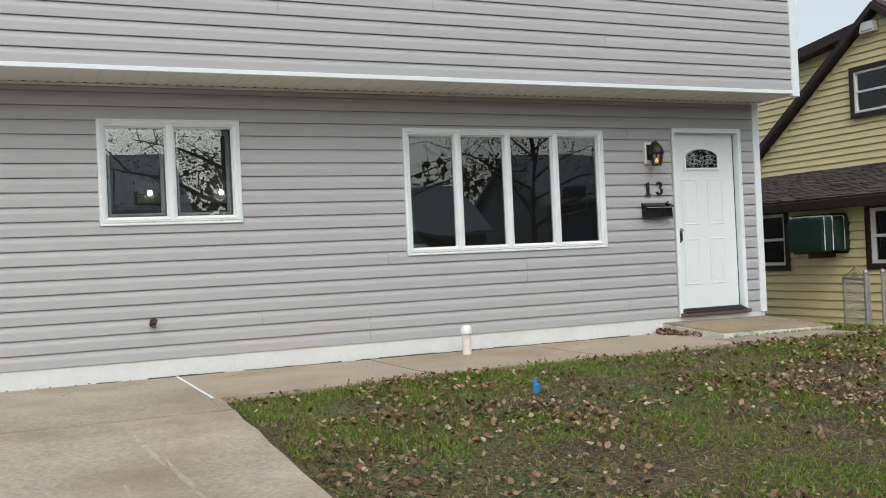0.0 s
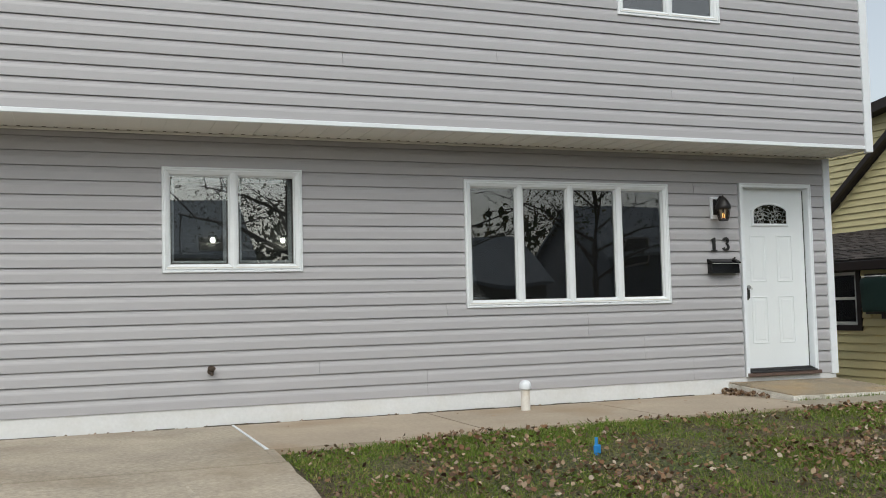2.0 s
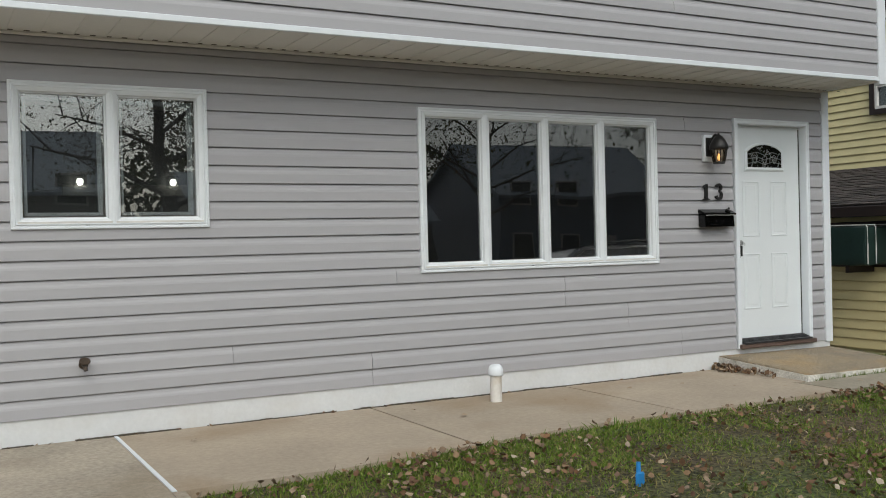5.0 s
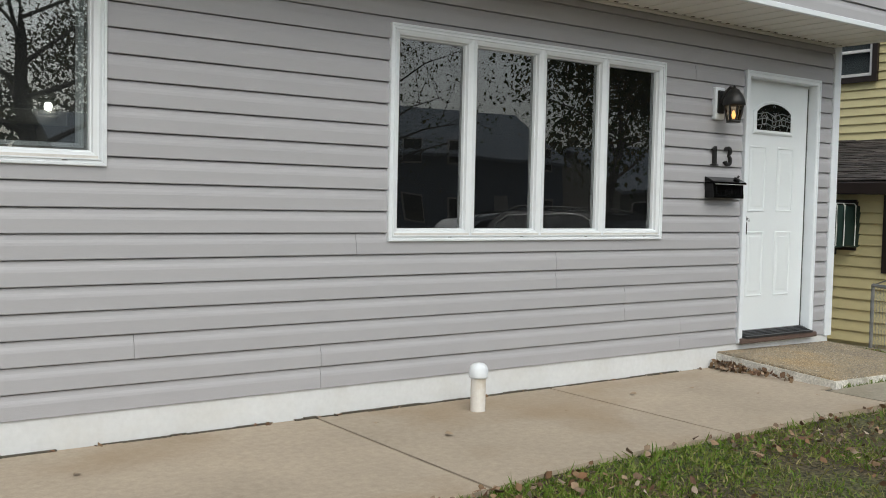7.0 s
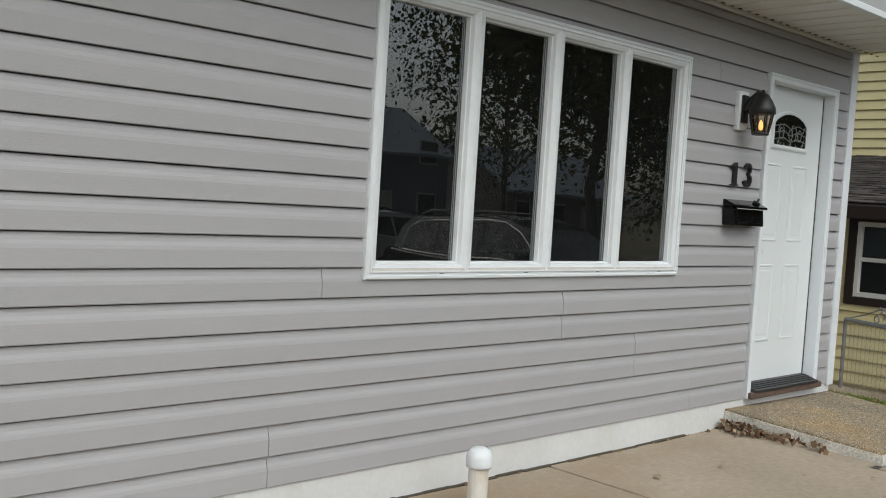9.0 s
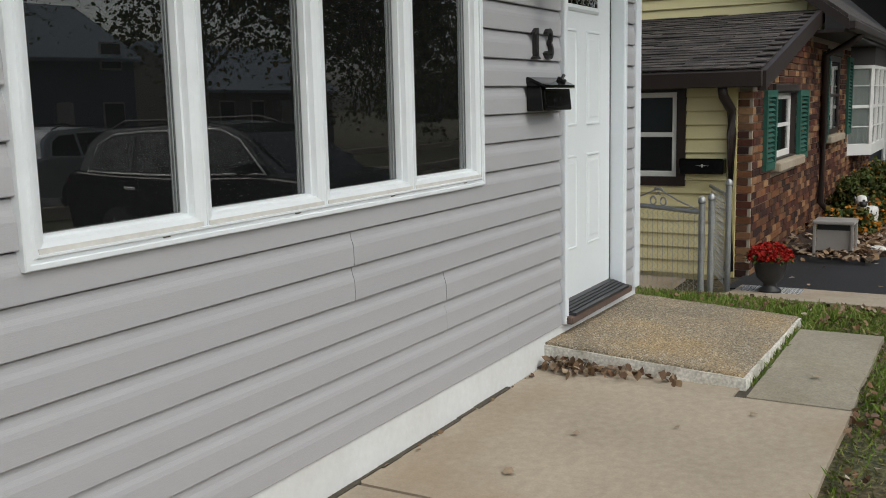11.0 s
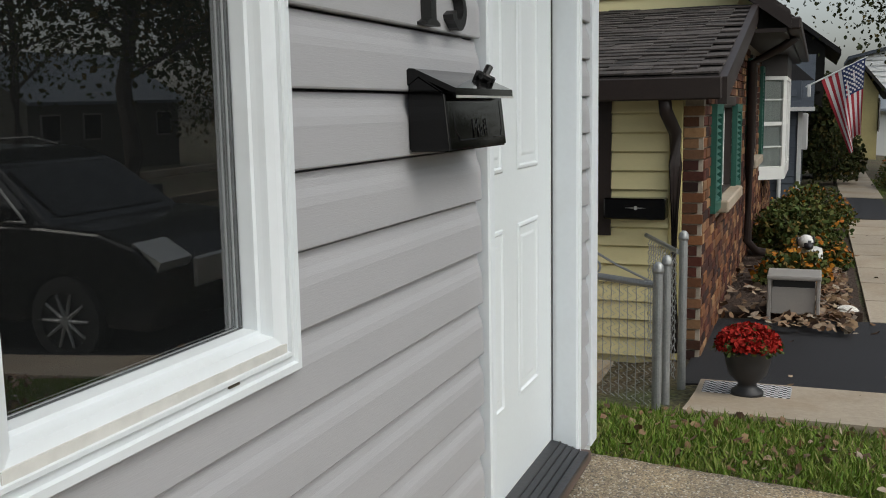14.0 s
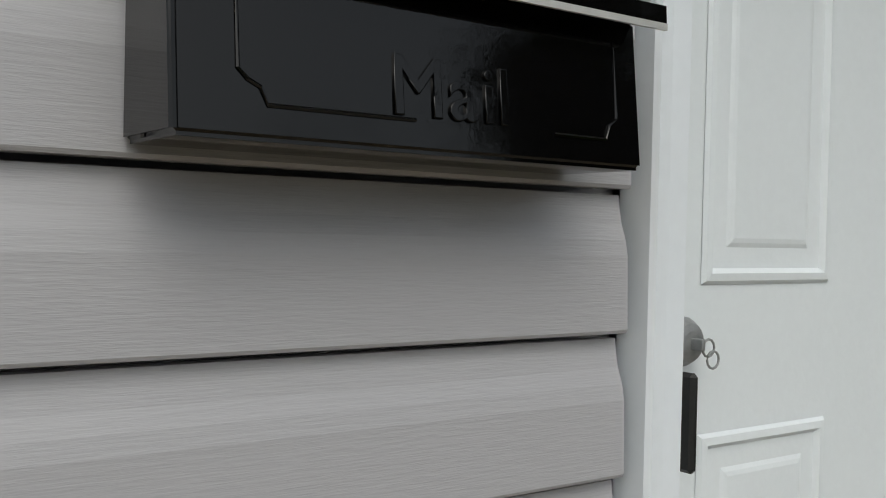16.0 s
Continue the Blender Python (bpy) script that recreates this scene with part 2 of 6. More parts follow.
WARMBULB = glow("vanity_bulb", (1.0, 0.96, 0.88), 16.0)
DOWNLIGHT = glow("downlight", (1.0, 0.75, 0.35), 6.0)


# ---- building blocks ----
def part(name, bm, mat, parent=None, label="", smooth=False):
    me = bpy.data.meshes.new(name)
    bm.normal_update()
    bm.to_mesh(me)
    bm.free()
    return mesh_part(name, me, mat, parent, label, smooth)


def mesh_part(name, me, mat, parent=None, label="", smooth=False):
    if mat and not me.materials:
        me.materials.append(mat)
    if smooth:
        me.polygons.foreach_set("use_smooth", [True] * len(me.polygons))
    ob = new(name, me)
    if parent:
        ob.parent = parent
    return tagged(ob, label)


def thing(name, label, category, group="", kind="", at=None):
    ob = new(name)
    if at:
        ob.matrix_world = pose(*at) if not isinstance(at, Matrix) else at
    return tagged(ob, label, category, group, kind)


def box(x0, x1, y0, y1, z0, z1, bevel=0.0, bm=None, seg=1):
    b = bm or bmesh.new()
    r = bmesh.ops.create_cube(b, size=1.0, matrix=Matrix.Translation(((x0 + x1) / 2, (y0 + y1) / 2, (z0 + z1) / 2)) @ Matrix.Diagonal((abs(x1 - x0), abs(y1 - y0), abs(z1 - z0), 1)))
    if bevel:
        es = list({e for v in r["verts"] for e in v.link_edges})
        bmesh.ops.bevel(b, geom=es, offset=bevel, segments=seg, affect="EDGES", profile=0.6)
    return b


def cyl(p, q, r0, r1=None, seg=14, bm=None, caps=True):
    b = bm or bmesh.new()
    p, q = Vector(p), Vector(q)
    m = Matrix.Translation((p + q) / 2) @ (q - p).to_track_quat("Z", "Y").to_matrix().to_4x4()
    bmesh.ops.create_cone(b, cap_ends=caps, segments=seg, radius1=r0, radius2=r0 if r1 is None else r1, depth=(q - p).length, matrix=m)
    return b


def lathe(profile, seg=24, at=(0, 0, 0), bm=None):
    b = bm or bmesh.new()
    rings = []
    for r, z in profile:
        rings.append([b.verts.new((at[0] + r * math.cos(2 * math.pi * i / seg), at[1] + r * math.sin(2 * math.pi * i / seg), at[2] + z)) for i in range(seg)])
    for a, c in zip(rings, rings[1:]):
        for i in range(seg):
            b.faces.new((a[i], a[(i + 1) % seg], c[(i + 1) % seg], c[i]))
    b.faces.new(rings[0][::-1])
    b.faces.new(rings[-1])
    return b


def tube(points, r, seg=8, bm=None):
    b = bm or bmesh.new()
    pts = [Vector(p) for p in points]
    rings = []
    for i, p in enumerate(pts):
        d = (pts[min(i + 1, len(pts) - 1)] - pts[max(i - 1, 0)]).normalized()
        q = d.to_track_quat("Z", "Y")
        rr = r[i] if isinstance(r, (list, tuple)) else r
        rings.append([b.verts.new(p + q @ Vector((rr * math.cos(2 * math.pi * k / seg), rr * math.sin(2 * math.pi * k / seg), 0))) for k in range(seg)])
    for a, c in zip(rings, rings[1:]):
        for k in range(seg):
            b.faces.new((a[k], a[(k + 1) % seg], c[(k + 1) % seg], c[k]))
    b.faces.new(rings[0][::-1])
    b.faces.new(rings[-1])
    return b


def ring(x0, x1, z0, z1, profile, axis="y", bm=None):
    """A mitred frame round an opening; profile: (inset, depth) pairs, depth along the wall's normal axis."""
    b = bm or bmesh.new()
    loops = []
    for inset, d in profile:
        cs = ((x0 + inset, z0 + inset), (x1 - inset, z0 + inset), (x1 - inset, z1 - inset), (x0 + inset, z1 - inset))
        loops.append([b.verts.new((u, d, w) if axis == "y" else (d, u, w)) for u, w in cs])
    for a, c in zip(loops, loops[1:]):
        for i in range(4):
            f = (a[i], a[(i + 1) % 4], c[(i + 1) % 4], c[i])
            b.faces.new(f if axis == "y" else f[::-1])
    return b


def prism(outline, axis, lo, hi, bm=None):
    """A flat outline pushed along an axis."""
    b = bm or bmesh.new()

    def put(u, w, d):
        return {"x": (d, u, w), "y": (u, d, w), "z": (u, w, d)}[axis]
    a = [b.verts.new(put(u, w, lo)) for u, w in outline]
    c = [b.verts.new(put(u, w, hi)) for u, w in outline]
    b.faces.new(a[::-1])
    b.faces.new(c)
    for i in range(len(a)):
        j = (i + 1) % len(a)
        b.faces.new((a[i], a[j], c[j], c[i]))
    bmesh.ops.recalc_face_normals(b, faces=b.faces[:])
    return b


def wall_with_holes(name, x0, x1, z0, z1, y0, y1, holes, mat, axis="y", label="", category=""):
    """A thick wall cut by rectangular openings, built from blocks between them."""
    b = bmesh.new()
    xs = sorted({x0, x1, *[h[0] for h in holes], *[h[1] for h in holes]})
    for a, c in zip(xs, xs[1:]):
        cut = sorted((h[2], h[3]) for h in holes if h[0] <= a + 1e-6 and h[1] >= c - 1e-6)
        z = z0
        for lo, hi in cut + [(z1, z1)]:
            if lo - z > 1e-4:
                if axis == "y":
                    box(a, c, y0, y1, z, lo, bm=b)
                else:
                    box(y0, y1, a, c, z, lo, bm=b)
            z = hi
    bmesh.ops.remove_doubles(b, verts=b.verts[:], dist=1e-5)
    return tagged(part(name, b, mat), label, category, kind="structure")


def clap_mesh(length, h=0.127, proud=0.014, axis="y", lap=True, clip=None):
    """One siding course: a butt at the bottom, a flat lower face, a cove at the top and a dark slit above it."""
    if lap:
        k = h / 0.127
        prof = [(0.0, -0.01), (0.0, proud - 0.002), (0.003, proud), (0.068 * k, proud - 0.002), (0.082 * k, proud - 0.005), (0.096 * k, proud - 0.0105), (0.11 * k, 0.0025), (h - 0.0055, 0.001), (h - 0.0055, -0.012)]
    else:
        prof = [(0.0, -0.01), (0.0, proud - 0.002), (0.003, proud), (h - 0.012, 0.004), (h - 0.012, -0.01)]
    if clip and clip != (0.0, h):
        lo, hi = clip

        def depth(z):
            for (z0, d0), (z1, d1) in zip(prof[1:-1], prof[2:-1]):
                if z0 <= z <= z1 and z1 > z0:
                    return d0 + (d1 - d0) * (z - z0) / (z1 - z0)
            return 0.001
        mid = [p for p in prof[1:-1] if lo < p[0] < hi]
        top = min(hi, h - 0.0055)
        prof = [(lo, -0.01), (lo, depth(lo) if lo else proud - 0.002)] + mid + [(top, depth(top)), (top, -0.01)]
    verts, faces = [], []
    for x in (0.0, length):
        for z, d in prof:
            verts.append((x, -d, z) if axis == "y" else (-d, -x, z))
    n = len(prof)
    for i in range(n - 1):
        faces.append((i, n + i, n + i + 1, i + 1))
    faces += [tuple(range(n))[::-1], tuple(range(n, 2 * n))]
    me = bpy.data.meshes.new("siding_course")
    me.from_pydata(verts, [], faces)
    me.update()
    return me


def clear_spans(x0, x1, z0, z1, holes):
    spans = [(x0, x1)]
    for a, c, lo, hi in holes:
        if lo < z1 - 0.004 and hi > z0 + 0.004:
            nxt = []
            for s, e in spans:
                if c <= s or a >= e:
                    nxt.append((s, e))
                else:
                    nxt += [(s, a)] * (a > s + 0.01) + [(c, e)] * (c < e - 0.01)
            spans = nxt
    return spans


# ---- ground ----
def ground_z(x, y):
    z = 0.397 - 0.066 * max(0.0, 7.3 - max(y, -3.0))
    u = min(1.0, max(0.0, (x - 9.8) / 2.5))
    z -= 0.09 * min(1.0, max(0.0, (x - 11.3) / 1.2)) * min(1.0, max(0.0, (y - 8.95) / 0.3))
    z -= 0.025 * max(0.0, min(x, 90.0) - 32.0)
    return z - 0.28 * u * u * (3 - 2 * u) * (1.0 if y > 2 else max(0.4, 1 - (2 - y) * 0.12))


def sheet(name, xs, ys, lift, mat, thick=0.0, rough=0.0, parent=None, edge=None):
    """A patch that follows the ground; edge(x, y) may push its outline."""
    nx, ny = len(xs), len(ys)
    verts, faces = [], []
    for j, y in enumerate(ys):
        for i, x in enumerate(xs):
            px, py = edge(x, y) if edge else (x, y)
            verts.append((px, py, ground_z(px, py) + lift + (rough * noise.noise((px * 1.3, py * 1.3, 0)) if rough else 0)))
    for j in range(ny - 1):
        for i in range(nx - 1):
            a = j * nx + i
            faces.append((a, a + 1, a + nx + 1, a + nx))
    if thick:
        rim = [i for i in range(nx)] + [j * nx + nx - 1 for j in range(1, ny)] + [(ny - 1) * nx + i for i in range(nx - 2, -1, -1)] + [j * nx for j in range(ny - 2, 0, -1)]
        base = len(verts)
        verts += [(verts[k][0], verts[k][1], verts[k][2] - thick) for k in rim]
        m = len(rim)
        faces += [(rim[k], base + k, base + (k + 1) % m, rim[(k + 1) % m]) for k in range(m)]
    me = bpy.data.meshes.new(name)
    me.from_pydata(verts, [], faces)
    me.update()
    return mesh_part(name, me, mat, parent)


def steps(a, b, d):
    n = max(1, round((b - a) / d))
    return [a + (b - a) * i / n for i in range(n + 1)]


gx = [-400, -120, -60, -30, -14] + steps(-8, 26, 0.5) + [32, 40, 60, 90, 120, 400]
gy = [-400, -120, -60, -30, -18] + steps(-12, 14, 0.5) + [20, 30, 60, 120, 400]
tagged(sheet("ground", gx, gy, -0.03, SOIL, rough=0.03), "patchy autumn lawn soil reaching to the horizon", "ground", kind="structure")


def wobble(x, y):
    e = 0.0
    if abs(x - 2.95) < 0.01:
        e = 0.02 * noise.noise((y * 3, 1, 0)) + (0.12 * max(0.0, (4.9 - y) / 2.0) ** 2 if y < 4.9 else 0)
        e = min(e, 0.5)
    return x + e, y


drive_top = sheet("driveway_slab", steps(-4.0, 2.885, 1.0), steps(6.90, 9.09, 0.5), 0.0, DRIVE, 0.12)
tagged(drive_top, "stained pale concrete driveway apron beside the house", "driveway", kind="structure")
drive_low = sheet("driveway", steps(-4.0, 2.95, 1.0), steps(-4.6, 6.865, 0.35), 0.0, DRIVE, 0.12, edge=wobble)
tagged(drive_low, "worn and scratched pale concrete driveway", "driveway", kind="structure")
tagged(sheet("drive_joint", steps(-4.0, 2.88, 1.0), [6.84, 6.87, 6.89, 6.92], -0.01, JOINT), "dark joint across the driveway", "joint", kind="structure")
strip = sheet("expansion_strip", [2.888, 2.912], steps(7.37, 9.085, 0.4), 0.004, TRIM, 0.05)
tagged(strip, "white expansion joint strip between driveway and walk", "joint strip", kind="structure")

tagged(sheet("driveway_corner", [2.886, 2.95], [6.90, 7.1, 7.38], 0.0, DRIVE, 0.12), "corner of the concrete driveway by the lawn", "driveway", kind="structure")
SCRAPE = material("scraped_concrete", (0.4, 0.355, 0.29), 0.9, var=0.35, scale=9, fine=40, bump=0.3)
for x0, y0, x1, y1, w in ((2.22, 6.45, 2.3, 5.6, 0.024), (2.32, 5.75, 2.4, 4.75, 0.02), (2.05, 5.3, 2.12, 4.5, 0.022), (1.2, 6.2, 1.35, 5.5, 0.014)):
    left, right = [], []
    for i in range(9):
        f = i / 8
        px, py = x0 + (x1 - x0) * f + 0.02 * noise.noise((f * 6, x0, 1)), y0 + (y1 - y0) * f
        ww = w * (0.25 + math.sin(math.pi * f)) * (0.7 + 0.5 * noise.noise((f * 9, y0, 5)))
        left.append((px - ww, py, ground_z(px, py) + 0.004))
        right.append((px + ww, py, ground_z(px, py) + 0.004))
    me = bpy.data.meshes.new("scrape_mark")
    me.from_pydata(left + right, [], [(i, i + 1, 10 + i, 9 + i) for i in range(8)])
    tagged(mesh_part("scrape_mark", me, SCRAPE), "pale scrape mark worn into the driveway", "scrape mark", kind="structure")
walkway = tagged(new("walkway"), "tan concrete garden walk in jointed slabs along the house", "walkway", kind="structure")


def walk_edge(x, y):
    if y < 7.7:
        lower = 7.37 + 0.22 * min(1.0, max(0.0, (x - 3.9) / 1.6))
        return x, lower + 0.015 * noise.noise((x * 4, 0, 3))
    return x, y


GREYSLAB = material("grey_slab_concrete", (0.3, 0.268, 0.208), 0.9, var=0.2, scale=3, fine=30, bump=0.3, stain=(0.19, 0.16, 0.1), stain_scale=2.0, stain_amount=0.4, speck=0.12, speck_scale=110)
for a, c in ((2.915, 4.741), (4.76, 6.521), (6.54, 8.151), (8.17, 9.63)):
    sheet("slab", steps(a, c, 0.22), [7.6, 7.8, 8.2, 8.6, 9.09] if a < 8.16 else [7.6, 7.8, 8.04], 0.0, CONCRETE if a < 8.16 else GREYSLAB, 0.12, parent=walkway, edge=walk_edge)
sheet("slab", [8.152, 8.34], [8.1, 8.6, 9.09], 0.0, CONCRETE, 0.12, parent=walkway)
tagged(sheet("joint_bed", steps(2.9, 9.6, 0.4), [7.62, 9.085], -0.012, JOINT), "dark dirt in the joints of the walk", "joint", kind="structure")

# entrance step
step = thing("entrance_step", "low concrete entrance step with flaking white edges", "step")
b = bmesh.new()
outline = ((8.30, 8.07), (9.81, 8.065), (9.80, 9.10), (8.29, 9.10))
top = (0.455, 0.435, 0.50, 0.515)
lo = [b.verts.new((x, y, 0.2)) for x, y in outline]
hi = [b.verts.new((x, y, z - 0.012)) for (x, y), z in zip(outline, top)]
for i in range(4):
    b.faces.new((lo[i], lo[(i + 1) % 4], hi[(i + 1) % 4], hi[i]))
b.faces.new(lo[::-1])
b.faces.new(hi)
bmesh.ops.subdivide_edges(b, edges=b.edges[:], cuts=14, use_grid_fill=True)
for v in b.verts:
    if v.co.z > 0.25:
        n1 = noise.noise_vector(v.co * 9)
        v.co += Vector((n1.x, n1.y, n1.z * 0.3)) * 0.009
part("riser", b, STEPSIDE, step, "chipped white-painted concrete edge")
b = bmesh.new()
inner = [(x + (0.012 if x < 9 else -0.012), y + (0.014 if y < 8.5 else 0)) for x, y in outline]
vs = [b.verts.new((x, y, z - 0.014)) for (x, y), z in zip(inner, top)]
vt = [b.verts.new((x, y, z)) for (x, y), z in zip(inner, top)]
for i in range(4):
    b.faces.new((vs[i], vs[(i + 1) % 4], vt[(i + 1) % 4], vt[i]))
b.faces.new(vt)
bmesh.ops.subdivide_edges(b, edges=b.edges[:], cuts=20, use_grid_fill=True)
for v in b.verts:
    v.co += noise.noise_vector(v.co * 14) * 0.0035
part("tread", b, STEPC, step, "tan exposed aggregate tread", True)

# ---- the grey house ----
WY = 9.10
HOLE_A, HOLE_B, HOLE_D = (2.32, 3.545, 1.80, 2.72), (5.23, 7.57, 1.42, 2.675), (8.545, 9.505, 0.565, 2.71)
wall_s = wall_with_holes("wall_south", -5.0, 9.79, 0.563, 3.045, WY + 0.04, 9.28, [HOLE_A, HOLE_B, HOLE_D], SIDING, label="grey vinyl clapboard front wall of the lower storey", category="wall")
tagged(part("foundation", box(-5.0, 9.785, 9.095, 9.28, 0.1, 0.562), FOUNDATION), "white painted foundation band with dirt at its foot", "foundation", kind="structure")
tagged(part("wall_east", box(9.62, 9.79, 9.28, 17.0, 0.1, 6.2), SIDING), "grey vinyl side wall", "wall", kind="structure")
tagged(part("wall_north", box(-5.0, 9.62, 16.85, 17.0, 0.1, 6.2), SIDING), "plain grey rear wall", "wall", kind="structure")
tagged(part("wall_west", box(-5.0, -4.85, 9.28, 16.85, 0.1, 6.2), SIDING), "plain grey end wall", "wall", kind="structure")
UY, UZ = 8.468, 3.088
HOLE_U = (6.70, 7.86, 4.34, 5.30)
wall_u = wall_with_holes("wall_upper", -5.0, 9.83, UZ, 6.2, UY + 0.04, UY + 0.16, [HOLE_U], SIDING, label="grey vinyl clapboard wall of the overhanging upper storey", category="wall")
tagged(part("ceiling", box(-4.85, 9.62, 9.28, 16.85, 2.86, 2.98), SOFFIT), "plain white room ceiling", "ceiling", kind="structure")
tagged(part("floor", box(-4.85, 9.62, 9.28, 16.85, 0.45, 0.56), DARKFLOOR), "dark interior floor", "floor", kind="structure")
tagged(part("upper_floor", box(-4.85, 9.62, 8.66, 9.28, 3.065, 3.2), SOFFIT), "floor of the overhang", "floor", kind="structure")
tagged(part("partition", box(-4.85, 9.62, 12.6, 12.7, 0.56, 2.86), DARKWALL), "inner partition wall in grey darkened for indoor shade", "wall", kind="structure")
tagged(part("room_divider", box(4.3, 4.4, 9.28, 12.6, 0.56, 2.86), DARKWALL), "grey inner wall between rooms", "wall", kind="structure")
tagged(part("upper_ceiling", box(-4.85, 9.62, 8.66, 16.85, 5.8, 5.9), SOFFIT), "upper ceiling", "ceiling", kind="structure")
roof = tagged(part("roof", prism(((8.1, 6.15), (12.9, 8.3), (17.4, 6.15), (17.4, 6.0), (8.1, 6.0)), "x", -5.4, 10.2), DARKROOF), "dark shingle roof of the grey house", "roof", kind="structure")

SEAMS = {0: (4.78, 7.845), 1: (4.78, 7.845), 2: (3.71, 7.24), 3: (7.24,), 4: (6.57,), 5: (6.57,), 6: (5.0,), 16: (7.93,)}
USEAMS = {3: (7.27,), 4: (3.82,), 5: (5.33, 8.82)}


def clad(wall, x0, x1, z0, z1, y, holes, seams, mat, h=0.127, proud=0.016):
    k, z = 0, z0
    while z < z1 - 0.005:
        hh = min(h, z1 - z)
        pieces = []
        for s, e in clear_spans(x0, x1, z, z + hh, holes):
            pieces.append((s, e, 0.0, hh))
        for a, c, lo_, hi_ in holes:
            if z + 0.004 < lo_ < z + hh - 0.006:
                pieces.append((a, c, 0.0, lo_ - z))
            if z + 0.006 < hi_ < z + hh - 0.006:
                pieces.append((a, c, hi_ - z, hh))
        for s, e, c0, c1 in pieces:
            cuts = [s] + sorted(c for c in seams.get(k, ()) if s + 0.05 < c < e - 0.05) + [e]
            for i, (a, c) in enumerate(zip(cuts, cuts[1:])):
                ob = mesh_part("siding_course", clap_mesh(c - a - (0.0025 if i < len(cuts) - 2 else 0), hh, proud, clip=(c0, c1)), mat, wall)
                ob.location = (a, y - 0.001 * (i % 2), z)
        z, k = z + h, k + 1


clad(wall_s, -5.0, 9.725, 0.563, 3.044, WY, [(2.295, 3.565, 1.78, 2.735), (5.208, 7.589, 1.40, 2.688), (8.512, 9.535, 0.5, 2.729)], SEAMS, SIDING)
clad(wall_u, -5.0, 9.765, UZ, 6.1, UY, [(6.665, 7.885, 4.305, 5.33)], USEAMS, SIDING)


def trim(name, bm, label, mat=None):
    return tagged(part(name, bm, mat or TRIM), label, "trim", kind="structure")


trim("trim_corner", box(9.715, 9.81, 9.074, 9.11, 0.55, 3.04, 0.004), "white vinyl corner post of the lower storey")
trim("trim_corner", box(9.79, 9.812, 9.112, 9.2, 0.55, 3.04, 0.003), "white vinyl corner return")
trim("trim_corner", box(9.755, 9.86, UY - 0.028, UY - 0.001, 3.018, 6.1, 0.004), "white vinyl corner post of the upper storey")
trim("trim_corner", box(9.832, 9.862, UY + 0.001, UY + 0.09, 3.018, 6.1, 0.003), "white vinyl corner return of the upper storey")
trim("trim_band", box(-5.0, 9.753, UY - 0.03, UY - 0.001, 3.045, 3.086, 0.004), "white trim band along the foot of the upper storey")
soffit = tagged(part("soffit", box(-5.0, 9.83, UY - 0.012, 9.098, 3.046, 3.06), SOFFIT), "cream vented vinyl soffit under the overhang", "soffit", kind="structure")
trim("trim_soffit_channel", box(-5.0, 9.713, 9.062, 9.084, 3.024, 3.044, 0.003), "white channel where soffit meets wall", SOFFIT)
b = bmesh.new()
for i in range(74):
    x = -4.9 + i * 0.2
    box(x, x + 0.004, UY + 0.0, 9.06, 3.042, 3.047, bm=b)
part("panel_rib", b, SOFFIT, soffit)
b = bmesh.new()
for i in range(150):
    x = -4.9 + i * 0.1
    box(x, x + 0.035, 9.03, 9.045, 3.0425, 3.0455, bm=b)
part("vent_slots", b, JOINT, soffit, "row of dark vent slots")


# ---- windows ----
LEDGE = material("dusty_vinyl", (0.6, 0.59, 0.56), 0.6, var=0.12, scale=5, fine=40, bump=0.08)


